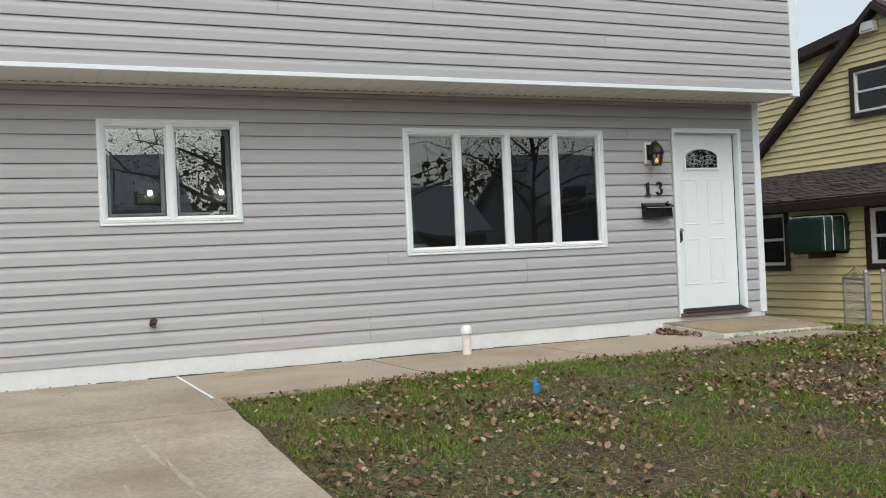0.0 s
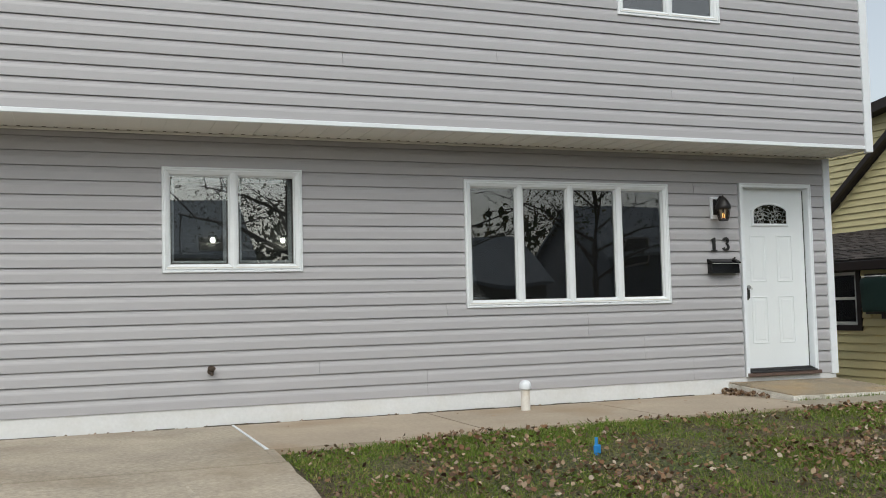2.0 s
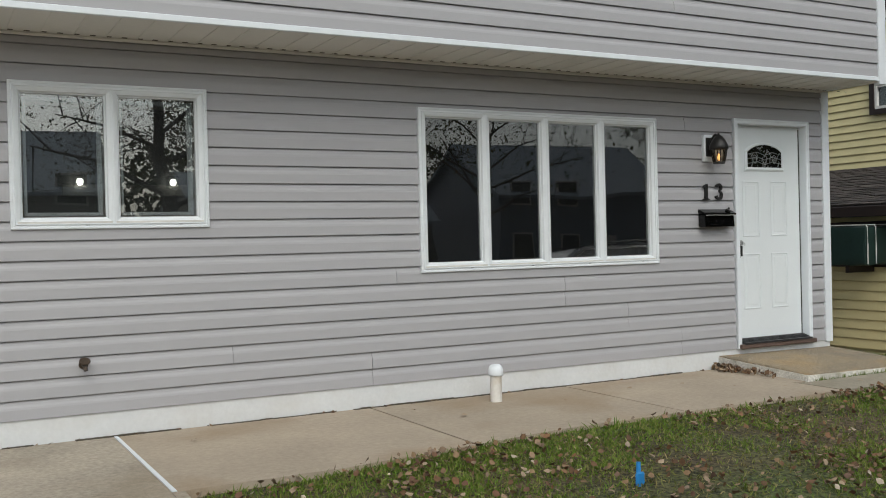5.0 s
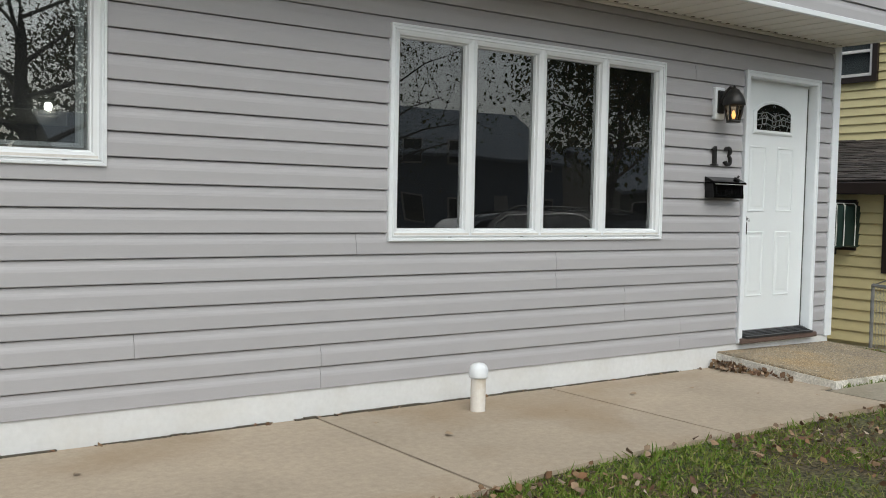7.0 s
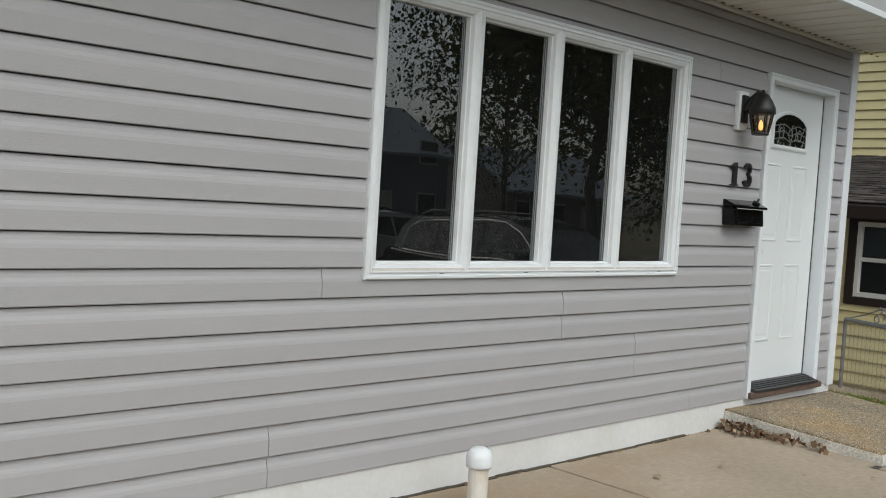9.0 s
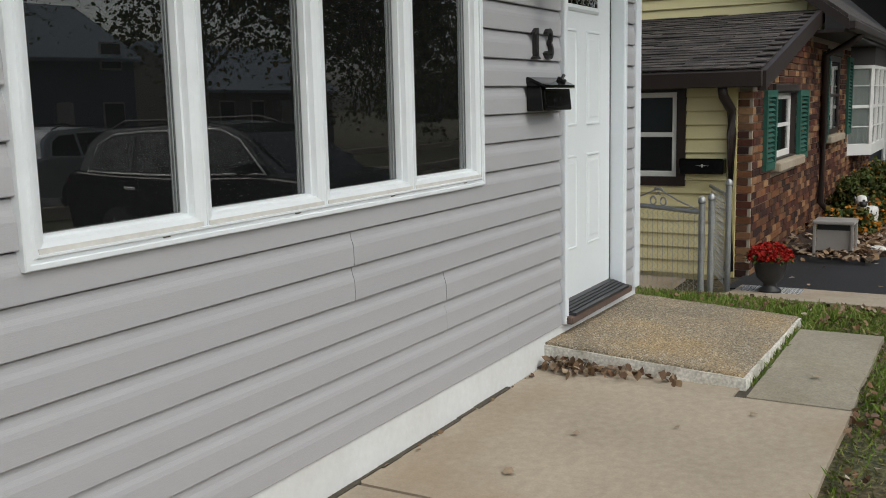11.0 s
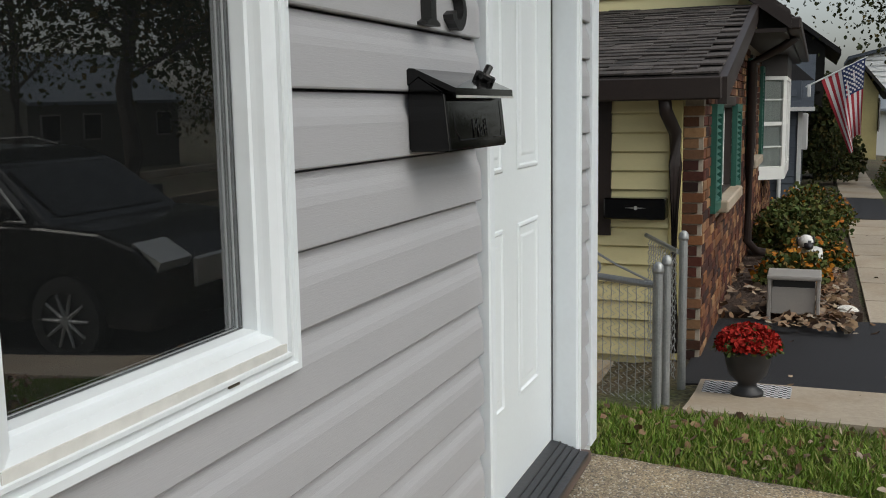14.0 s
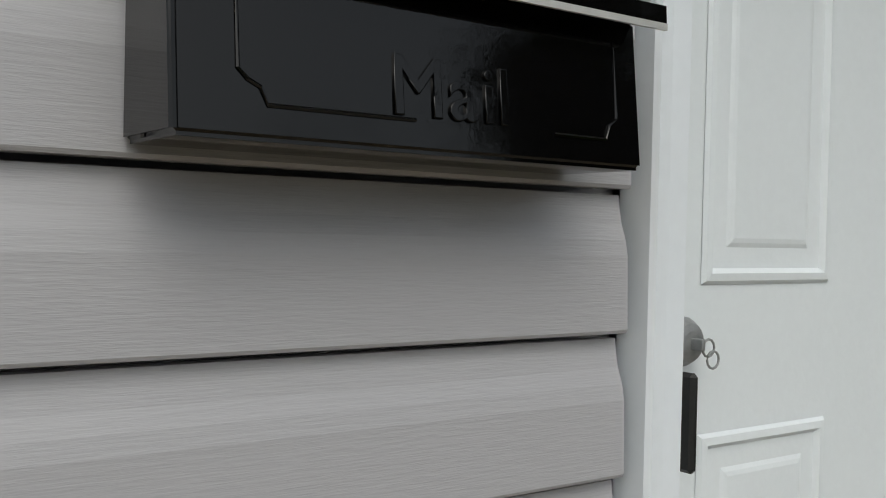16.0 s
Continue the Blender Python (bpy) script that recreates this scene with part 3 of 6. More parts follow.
def window(name, x0, x1, z0, z1, lites, y, label, glass=None):
    w = thing(name, label, "window", kind="structure")
    f = y - 0.032
    part("window_frame", ring(x0, x1, z0, z1, [(0, y + 0.02), (0, f + 0.004), (0.003, f), (0.014, f), (0.017, f + 0.005), (0.026, f + 0.005), (0.03, f - 0.002), (0.036, f - 0.002), (0.038, f + 0.012), (0.038, y + 0.1)]), WINVINYL, w)
    pitch = (x1 - x0 - 0.06) / lites
    for i in range(lites):
        a = x0 + 0.03 + i * pitch
        s = part("sash", ring(a, a + pitch, z0 + 0.03, z1 - 0.03, [(0.003, y + 0.08), (0.003, f + 0.008), (0.006, f + 0.004), (0.018, f + 0.006), (0.034, f + 0.012), (0.037, f + 0.022), (0.04, f + 0.03), (0.046, f + 0.032), (0.048, f + 0.056)]), WINVINYL, w)
        p = part("pane", box(a + 0.044, a + pitch - 0.044, f + 0.054, f + 0.06, z0 + 0.074, z1 - 0.074), glass or GLASS, s)
        p.visible_shadow = False
        part("dusty_ledge", box(a + 0.012, a + pitch - 0.012, f + 0.0025, f + 0.012, z0 + 0.034, z0 + 0.05), LEDGE, s, "dusty grey lower ledge")
        g = ring(a + 0.047, a + pitch - 0.047, z0 + 0.077, z1 - 0.077, [(0, f + 0.062), (0, f + 0.064), (0.012, f + 0.066), (0.012, f + 0.085)])
        part("spacer", g, GREYPLASTIC, s, "grey glazing spacer")
        part("inner_sash", ring(a + 0.04, a + pitch - 0.04, z0 + 0.07, z1 - 0.07, [(0.012, f + 0.09), (0.03, f + 0.09), (0.032, f + 0.1), (0.042, f + 0.105), (0.042, f + 0.15), (0.0, f + 0.15)]), WINVINYL, s, "white inner sash behind the glass")
    for i in range(1, lites):
        a = x0 + 0.03 + i * pitch
        part("mullion", box(a - 0.008, a + 0.008, f + 0.006, y + 0.09, z0 + 0.036, z1 - 0.036, 0.002), WINVINYL, w)
    for i in range(lites):
        a = x0 + 0.03 + (i + 0.5) * pitch
        part("weep_slot", box(a + 0.12, a + 0.145, f + 0.0015, f + 0.006, z0 + 0.0235, z0 + 0.0265), JOINT, w)
    return w


window("window_1", 2.295, 3.565, 1.78, 2.735, 2, WY, "white vinyl two-lite window with dark reflecting panes")
window("window_2", 5.208, 7.589, 1.40, 2.688, 4, WY, "white vinyl four-lite window with dark reflecting panes")
window("window_3", 6.665, 7.885, 4.305, 5.33, 2, UY, "white vinyl two-lite upper window reflecting the sky")

# Pale panel added behind the upper glass to brighten it like reflected sky.
SKYTONE = material("sky_reflection_tone", (0.74, 0.78, 0.78), 0.7, var=0.05)
ub = thing("sky_reflection_panel", "pale panel added behind the upper window, standing for reflected sky", "blind")
part("pale_sheet", box(6.72, 7.83, UY + 0.04, UY + 0.046, 4.36, 5.28), SKYTONE, ub)

# ---- front door ----
DX0, DX1, DY = 8.575, 9.47, 9.163
door = thing("door_1", "closed white six-panel style entry door with arched leaded light", "door", kind="structure")
b = bmesh.new()
prof = [(0.0, WY + 0.01), (0.0, 9.073), (0.004, 9.068), (0.018, 9.068), (0.021, 9.072), (0.044, 9.07), (0.05, 9.076), (0.05, 9.16), (0.062, 9.16), (0.062, 9.2)]
loops = []
for inset, d in prof:
    pts = ((8.525 + inset, 0.565), (8.525 + inset, 2.729 - inset), (9.522 - inset, 2.729 - inset), (9.522 - inset, 0.60))
    loops.append([b.verts.new((u, d, w)) for u, w in pts])
for a, c in zip(loops, loops[1:]):
    for i in range(3):
        b.faces.new((a[i], c[i], c[i + 1], a[i + 1]))
bmesh.ops.recalc_face_normals(b, faces=b.faces[:])
part("door_frame", b, TRIM, door)


def raised_panel(bm, x0, x1, z0, z1, y):
    ring(x0, x1, z0, z1, [(0, y), (0.004, y - 0.004), (0.012, y - 0.005), (0.02, y + 0.004), (0.03, y + 0.005), (0.045, y - 0.001), (0.05, y - 0.002)], bm=bm)
    a = [bm.verts.new((x, y - 0.002, z)) for x, z in ((x0 + 0.05, z0 + 0.05), (x1 - 0.05, z0 + 0.05), (x1 - 0.05, z1 - 0.05), (x0 + 0.05, z1 - 0.05))]
    bm.faces.new(a)


leaf = part("door_leaf", box(DX0 + 0.012, DX1 - 0.004, DY, DY + 0.044, 0.645, 2.672), DOORPAINT, door)
for x0, x1 in ((8.70, 8.925), (9.07, 9.295)):
    for z0, z1 in ((1.615, 2.15), (0.92, 1.456)):
        b = bmesh.new()
        raised_panel(b, x0, x1, z0, z1, DY - 0.001)
        part("panel", b, DOORPAINT, leaf)
part("weatherstrip", box(9.462, 9.4715, DY - 0.006, DY + 0.02, 0.645, 2.66), IRON, door, "black weatherstrip")


def arch_points(x0, x1, z0, rise, side, n=12):
    cx, w = (x0 + x1) / 2, (x1 - x0) / 2
    pts = [(x0, z0), (x1, z0), (x1, z0 + side)]
    for i in range(1, n):
        u = 1 - 2 * i / n
        pts.append((cx + u * w, z0 + side + rise * (1 - u * u) ** 0.8))
    return pts + [(x0, z0 + side)]


b = prism(arch_points(8.765, 9.225, 2.275, 0.075, 0.15), "y", DY - 0.007, DY - 0.002)
part("light_backing", b, JOINT, leaf, "dark arched door light")
outer, mid, inner = arch_points(8.735, 9.255, 2.245, 0.085, 0.19), arch_points(8.75, 9.24, 2.26, 0.08, 0.172), arch_points(8.77, 9.22, 2.28, 0.072, 0.145)
b = bmesh.new()
rows = [[b.verts.new((x, d, z)) for x, z in o] for o, d in ((outer, DY), (outer, DY - 0.006), (mid, DY - 0.016), (inner, DY - 0.013), (inner, DY - 0.002))]
for a, c in zip(rows, rows[1:]):
    for i in range(len(a)):
        b.faces.new((a[i], a[(i + 1) % len(a)], c[(i + 1) % len(a)], c[i]))
part("light_frame", b, DOORPAINT, leaf)
b = bmesh.new()
for i in range(5):
    x = 8.82 + i * 0.0875
    tube([(x, DY - 0.009, 2.285), (x + 0.02 * (-1) ** i, DY - 0.009, 2.33), (x, DY - 0.009, 2.385), (x + 0.03 * (-1) ** i, DY - 0.009, 2.425)], 0.0055, 5, b)
for zz in (2.315, 2.36, 2.405):
    tube([(8.775, DY - 0.009, zz), (8.9, DY - 0.009, zz + 0.02), (8.995, DY - 0.009, zz - 0.008), (9.1, DY - 0.009, zz + 0.02), (9.215, DY - 0.009, zz)], 0.005, 5, b)
for cx in (8.865, 8.995, 9.125):
    tube([(cx + 0.028 * math.cos(t * 0.7854), DY - 0.009, 2.36 + 0.04 * math.sin(t * 0.7854)) for t in range(9)], 0.0055, 5, b)
part("leading", b, LEADM, leaf, "grey leaded scroll pattern")
p = part("pane", prism(arch_points(8.769, 9.221, 2.279, 0.072, 0.146), "y", DY - 0.0135, DY - 0.0125), GLASS, leaf)
p.visible_shadow = False
# lock and handle
lock = part("deadbolt", lathe([(0.0, 0.0), (0.026, 0.0), (0.026, 0.006), (0.02, 0.016), (0.012, 0.018), (0.0, 0.018)], 20), GALV, leaf, "steel deadbolt")
lock.matrix_local = pose(8.668, DY - 0.001, 1.557, 90)
b = box(8.666, 8.671, DY - 0.034, DY - 0.015, 1.55, 1.562, 0.001)
for k in range(2):
    tube([(8.682 + 0.004 * k + 0.009 * math.cos(t * 0.524), DY - 0.028 - 0.003 * k, 1.552 - 0.012 * k + 0.009 * math.sin(t * 0.524)) for t in range(13)], 0.0013, 6, b)
part("key", b, GALV, leaf, "steel key with rings in the lock")
b = box(8.634, 8.656, DY - 0.014, DY - 0.0005, 1.413, 1.55, 0.004)
box(8.64, 8.651, DY - 0.045, DY - 0.012, 1.43, 1.53, 0.004, bm=b)
part("door_handle", b, IRON, leaf, "black handle plate")
b = prism(((9.03, 0.605), (9.165, 0.605), (9.165, 0.65), (9.13, 0.645), (9.06, 0.622), (9.03, 0.62)), "x", 8.578, 9.468)
part("threshold", b, DARKMETAL, door, "ribbed dark metal threshold")
for i in range(4):
    part("threshold_rib", box(8.58, 9.466, 9.06 + i * 0.022, 9.066 + i * 0.022, 0.616 + i * 0.0075, 0.6275 + i * 0.0068), IRON, door)
part("door_sill", box(8.535, 9.54, 9.035, 9.092, 0.563, 0.604, 0.006), BRONZE, door, "brown painted sill board")

# ---- wall fixtures ----
lamp = thing("porch_lamp", "black cast lantern wall lamp lit amber on a white block", "wall lamp")
part("mounting_block", box(8.135, 8.245, 9.06, 9.1, 2.315, 2.56, 0.006), TRIM, lamp)
b = box(8.155, 8.225, 9.045, 9.062, 2.36, 2.535, 0.008, seg=2)
tube([(8.19, 9.05, 2.44), (8.19, 9.01, 2.51), (8.195, 8.97, 2.545), (8.2, 8.945, 2.53)], 0.02, 8, b)
part("bracket", b, IRON, lamp)
LX, LY, LZ = 8.205, 8.945, 2.285
part("roof_cap", lathe([(0.08, 0.13), (0.086, 0.135), (0.082, 0.17), (0.06, 0.215), (0.035, 0.25), (0.012, 0.262), (0.008, 0.28), (0.0, 0.282)], 16, (LX, LY, LZ)), IRON, lamp, smooth=True)
part("base_ring", lathe([(0.0, 0.0), (0.05, 0.0), (0.055, 0.008), (0.05, 0.018), (0.0, 0.018)], 16, (LX, LY, LZ)), IRON, lamp)
for i in range(8):
    a = i * math.pi / 4 + 0.2
    c, s_ = math.cos(a), math.sin(a)
    part("cage_bar", tube([(LX + 0.05 * c, LY + 0.05 * s_, LZ + 0.015), (LX + 0.064 * c, LY + 0.064 * s_, LZ + 0.07), (LX + 0.074 * c, LY + 0.074 * s_, LZ + 0.135)], 0.005, 6), IRON, lamp)
part("glass_shade", lathe([(0.046, 0.016), (0.058, 0.07), (0.068, 0.132)], 16, (LX, LY, LZ)), LAMPGLASS, lamp).visible_shadow = False
part("bulb", lathe([(0.0, 0.03), (0.01, 0.034), (0.015, 0.055), (0.01, 0.08), (0.0, 0.095)], 12, (LX, LY, LZ)), BULB, lamp, "lit amber bulb", True)


def house_number(outline, x, label):
    n = thing("house_number", label, "house number", "house numbers")
    part("digit", prism([(x + u, z) for u, z in outline], "y", 9.062, 9.085), IRON, n)


NZ = 1.964
one = [(-0.036, NZ), (0.036, NZ), (0.036, NZ + 0.006), (0.015, NZ + 0.013), (0.015, NZ + 0.147), (0.004, NZ + 0.147), (-0.034, NZ + 0.124), (-0.034, NZ + 0.114), (-0.014, NZ + 0.118), (-0.014, NZ + 0.013), (-0.036, NZ + 0.006)]
house_number(one, 8.16, "black metal serif house number 1 on grey siding")
mid, wide = [], []
for cz, r, a0, a1, n in ((NZ + 0.112, 0.029, 165, -62, 12), (NZ + 0.045, 0.034, 72, -165, 14)):
    for i in range(n + 1):
        f = i / n
        a = radians(a0 + (a1 - a0) * f)
        mid.append(Vector((r * math.cos(a), cz + r * math.sin(a))))
        wide.append(0.0055 + 0.0065 * math.sin(math.pi * f))
wide[0], wide[1], wide[-1], wide[-2] = 0.011, 0.011, 0.013, 0.013
side_a, side_b = [], []
for i, q in enumerate(mid):
    d = (mid[min(i + 1, len(mid) - 1)] - mid[max(i - 1, 0)]).normalized()
    nrm = Vector((-d.y, d.x)) * wide[i]
    side_a.append(tuple(q + nrm))
    side_b.append(tuple(q - nrm))
house_number(side_a + side_b[::-1], 8.315, "black metal serif house number 3 on grey siding")

# mailbox
MX0, MX1, MF, MZ = 8.066, 8.437, 8.996, 1.714
mail = thing("mailbox", "glossy black metal wall mailbox with sloped lid and embossed front", "mailbox")
body = part("body", prism(((9.085, MZ), (MF, MZ), (MF + 0.012, MZ + 0.114), (9.06, MZ + 0.147), (9.085, MZ + 0.152)), "x", MX0 + 0.003, MX1 - 0.003), BLACKM, mail)
body_bm = bmesh.new()
body_bm.from_mesh(body.data)
bmesh.ops.bevel(body_bm, geom=body_bm.edges[:], offset=0.004, segments=3, affect="EDGES")
body_bm.to_mesh(body.data)
body_bm.free()
b = prism(((9.086, MZ + 0.128), (9.086, MZ + 0.158), (9.08, MZ + 0.163), (9.07, MZ + 0.162), (MF - 0.012, MZ + 0.123), (MF - 0.013, MZ + 0.106), (MF - 0.01, MZ + 0.106), (MF - 0.004, MZ + 0.114), (9.06, MZ + 0.146)), "x", MX0, MX1 + 0.004)
lid = part("lid", b, BLACKM, mail)
part("lid_lip", box(MX0 + 0.002, MX1 + 0.002, MF - 0.0155, MF - 0.0125, MZ + 0.104, MZ + 0.109), STEEL, lid, "bright steel strip along the edge of the lid")
fx0, fx1, fz0, fz1, fy = MX0 + 0.042, MX1 - 0.03, MZ + 0.021, MZ + 0.14, MF - 0.0005
b = tube([(fx0, fy + 0.0115, MZ + 0.1), (fx0, fy + 0.0047, fz0 + 0.02), (fx0 + 0.006, fy + 0.0040, fz0 + 0.014), (fx0 + 0.014, fy + 0.0035, fz0 + 0.01), (fx0 + 0.018, fy + 0.0024, fz0), (8.228, fy + 0.0024, fz0)], 0.0015, 6)
part("embossed_border", b, BLACKM, body)
b = tube([(fx1, fy + 0.0115, MZ + 0.1), (fx1, fy + 0.0042, fz0 + 0.016), (fx1 - 0.008, fy + 0.0035, fz0 + 0.01), (fx1 - 0.012, fy + 0.0024, fz0), (8.345, fy + 0.0024, fz0)], 0.0015, 6)
part("embossed_border", b, BLACKM, body)
pen = 8.212
for ch in "Mail":
    txt = bpy.data.curves.new("letter_curve", "FONT")
    txt.body, txt.size, txt.extrude, txt.bevel_depth = ch, 0.055, 0.0008, 0.0008
    tob = new("letter_curve", txt)
    bpy.context.view_layer.update()
    tme = bpy.data.meshes.new_from_object(tob.evaluated_get(bpy.context.evaluated_depsgraph_get()))
    bpy.data.objects.remove(tob)
    lo_ = min(v.co.x for v in tme.vertices)
    letter = mesh_part("embossed_letter", tme, BLACKM, body, "embossed letter " + ch)
    letter.matrix_local = pose(pen - lo_, MF + 0.0019, MZ + 0.024, 83.5)
    pen += max(v.co.x for v in tme.vertices) - lo_ + 0.006
b = lathe([(0.0, 0.0), (0.013, 0.0), (0.015, 0.004), (0.022, 0.006), (0.024, 0.014), (0.02, 0.019), (0.0, 0.019)], 14)
knob = part("lock_knob", b, IRON, lid, "dark knurled lock knob")
knob.matrix_local = pose(8.385, 9.035, MZ + 0.142, 24, 8)
b = cyl((-0.004, 0, 0.016), (0.006, 0.003, 0.036), 0.008, 0.009, 8)
for k in range(6):
    a = k * 1.047
    box(0.02 * math.cos(a) - 0.003, 0.02 * math.cos(a) + 0.003, 0.02 * math.sin(a) - 0.003, 0.02 * math.sin(a) + 0.003, 0.002, 0.017, bm=b)
part("knob_stem", b, IRON, knob)

# vent pipe, spigot, marker
vent = thing("vent_pipe", "short white plastic vent pipe with domed cap in the walk", "vent pipe")
part("pipe", cyl((5.67, 8.765, 0.37), (5.67, 8.765, 0.61), 0.045, seg=24), PVC, vent, smooth=False)
part("cap", lathe([(0.0, 0.0), (0.056, 0.0), (0.058, 0.01), (0.058, 0.045), (0.05, 0.07), (0.032, 0.085), (0.0, 0.09)], 24, (5.67, 8.765, 0.598)), TRIM, vent, "white domed cap", True)
spig = thing("garden_tap", "dark brass outdoor tap on the siding", "tap")
b = cyl((2.71, 9.085, 0.89), (2.71, 9.02, 0.885), 0.014, seg=10)
tube([(2.71, 9.03, 0.885), (2.71, 9.0, 0.875), (2.712, 8.992, 0.86)], 0.014, 10, b)
part("spout", b, BRASS, spig)
b = lathe([(0.0, 0.0), (0.034, 0.0), (0.036, 0.005), (0.034, 0.01), (0.0, 0.01)], 12)
w = part("handle_wheel", b, BRASS, spig)
w.matrix_local = pose(2.71, 9.015, 0.915, 35)
part("escutcheon", cyl((2.71, 9.088, 0.89), (2.71, 9.08, 0.89), 0.03, seg=14), BRASS, spig)
mk = thing("blue_marker", "bright blue plastic utility marker in the lawn", "marker")
b = cyl((5.12, 6.42, 0.29), (5.13, 6.43, 0.44), 0.016, 0.012, 8)
box(5.095, 5.155, 6.405, 6.42, 0.32, 0.39, 0.008, bm=b)
part("stake", b, BLUEPAINT, mk)

# inside: vanity lamps, curtains, pole
vl = thing("vanity_light", "lit twin vanity wall light seen through the window", "wall lamp")
for x in (2.985, 3.76):
    part("shade", ring(x - 0.05, x + 0.05, 2.16, 2.27, [(0, 11.06), (0, 10.96), (0.012, 10.96)]), GLASSFAR, vl)
    part("bulb", lathe([(0.0, 0.0), (0.02, 0.01), (0.027, 0.03), (0.02, 0.055), (0.0, 0.06)], 14, (x, 11.0, 2.185)), WARMBULB, vl, "glowing white bulb", True)
part("backplate", box(2.85, 3.9, 11.065, 11.1, 2.1, 2.2, 0.006), GREYPLASTIC, vl)
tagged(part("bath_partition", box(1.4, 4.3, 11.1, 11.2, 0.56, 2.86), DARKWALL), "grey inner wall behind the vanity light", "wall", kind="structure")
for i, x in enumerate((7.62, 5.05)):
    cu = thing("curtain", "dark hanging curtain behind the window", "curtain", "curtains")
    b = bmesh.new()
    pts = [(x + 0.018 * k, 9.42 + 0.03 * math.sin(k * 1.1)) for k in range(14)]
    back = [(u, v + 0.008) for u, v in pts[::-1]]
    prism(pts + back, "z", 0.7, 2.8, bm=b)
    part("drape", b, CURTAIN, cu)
pl = thing("window_crank", "pale folding casement crank handle inside the window", "window crank")
b = cyl((7.305, 9.222, 1.578), (7.42, 9.226, 1.468), 0.011, 0.014, 10)
cyl((7.298, 9.221, 1.585), (7.316, 9.223, 1.566), 0.018, seg=12, bm=b)
part("lever", b, TRIM, pl)
part("crank_base", box(7.37, 7.47, 9.21, 9.26, 1.43, 1.475, 0.008), TRIM, pl)
tagged(part("window_stool", box(5.2, 7.6, 9.28, 9.40, 1.36, 1.40, 0.005), WHITEPAINT), "white inner window sill", "sill", kind="structure")
dl = thing("ceiling_downlight", "lit yellow ceiling downlight in the room", "ceiling light")
part("lens", cyl((7.15, 10.3, 2.853), (7.15, 10.3, 2.862), 0.07, seg=16), DOWNLIGHT, dl)


# ---- foliage ----
def leaf_mesh(name, pos, size, tilt, rng, shape="leaf"):
    """Many small leaves in one mesh: folded diamonds at the given places."""
    n = len(pos)
    if shape == "blade":
        base = np.array([(-0.5, 0, 0), (0.5, 0, 0), (0.25, 0.1, 0.6), (0.0, 0.35, 1.0)])
        quads = np.array([[0, 1, 2, 3]])
    else:
        base = np.array([(-0.5, 0, 0.06), (-0.12, -0.36, -0.05), (0.0, 0.0, 0.08), (-0.12, 0.36, -0.05), (0.5, 0, 0.1), (0.2, -0.3, 0.12), (0.2, 0.3, 0.02)])
        quads = np.array([[0, 1, 5, 2], [0, 2, 6, 3], [2, 5, 4, 6]])
    k = len(base)
    yaw = rng.uniform(0, 2 * np.pi, n)
    pit, rol = rng.normal(0, tilt, n), rng.normal(0, tilt, n)
    s = size * rng.uniform(0.55, 1.3, n)
    if shape == "blade":
        loc = base[None] * np.stack([np.full(n, 0.0075) * rng.uniform(0.7, 1.5, n), s * 0.8, s], 1)[:, None, :]
    else:
        loc = base[None] * s[:, None, None]
    cp, sp, cr, sr, cy, sy = np.cos(pit), np.sin(pit), np.cos(rol), np.sin(rol), np.cos(yaw), np.sin(yaw)
    x, y, z = loc[..., 0], loc[..., 1], loc[..., 2]
    y, z = y * cp[:, None] - z * sp[:, None], y * sp[:, None] + z * cp[:, None]
    x, z = x * cr[:, None] + z * sr[:, None], -x * sr[:, None] + z * cr[:, None]
    x, y = x * cy[:, None] - y * sy[:, None], x * sy[:, None] + y * cy[:, None]
    v = np.stack([x, y, z], -1) + np.asarray(pos)[:, None, :]
    f = (quads[None] + (np.arange(n) * k)[:, None, None]).reshape(-1, 4)
    me = bpy.data.meshes.new(name)
    me.vertices.add(n * k)
    me.vertices.foreach_set("co", v.reshape(-1).astype(np.float32))
    me.loops.add(f.size)
    me.loops.foreach_set("vertex_index", f.reshape(-1).astype(np.int32))
    me.polygons.add(len(f))
    me.polygons.foreach_set("loop_start", np.arange(0, f.size, 4, dtype=np.int32))
    me.update(calc_edges=True)
    return me


def island_material(name, colors, rough=0.75):
    m = bpy.data.materials.new(name)
    m.use_nodes = True
    n, l = m.node_tree.nodes, m.node_tree.links
    b = n["Principled BSDF"]
    b.inputs["Roughness"].default_value = rough
    b.inputs["Specular IOR Level"].default_value = 0.25
    geo, ramp, tex, mul = n.new("ShaderNodeNewGeometry"), n.new("ShaderNodeValToRGB"), n.new("ShaderNodeTexNoise"), n.new("ShaderNodeVectorMath")
    ramp.color_ramp.interpolation = "LINEAR"
    e = ramp.color_ramp.elements
    while len(e) < len(colors):
        e.new(0.5)
    for i, c in enumerate(colors):
        e[i].position = i / (len(colors) - 1)
        e[i].color = (*c, 1)
    l.new(geo.outputs["Random Per Island"], ramp.inputs[0])
    tex.inputs["Scale"].default_value, tex.inputs["Detail"].default_value = 45, 3
    l.new(geo.outputs["Position"], tex.inputs["Vector"])
    rr = n.new("ShaderNodeMapRange")
    rr.inputs["To Min"].default_value, rr.inputs["To Max"].default_value = 0.65, 1.35
    l.new(tex.outputs["Fac"], rr.inputs["Value"])
    mul.operation = "SCALE"
    l.new(ramp.outputs[0], mul.inputs[0])
    l.new(rr.outputs[0], mul.inputs["Scale"])
    l.new(mul.outputs[0], b.inputs["Base Color"])
    return m


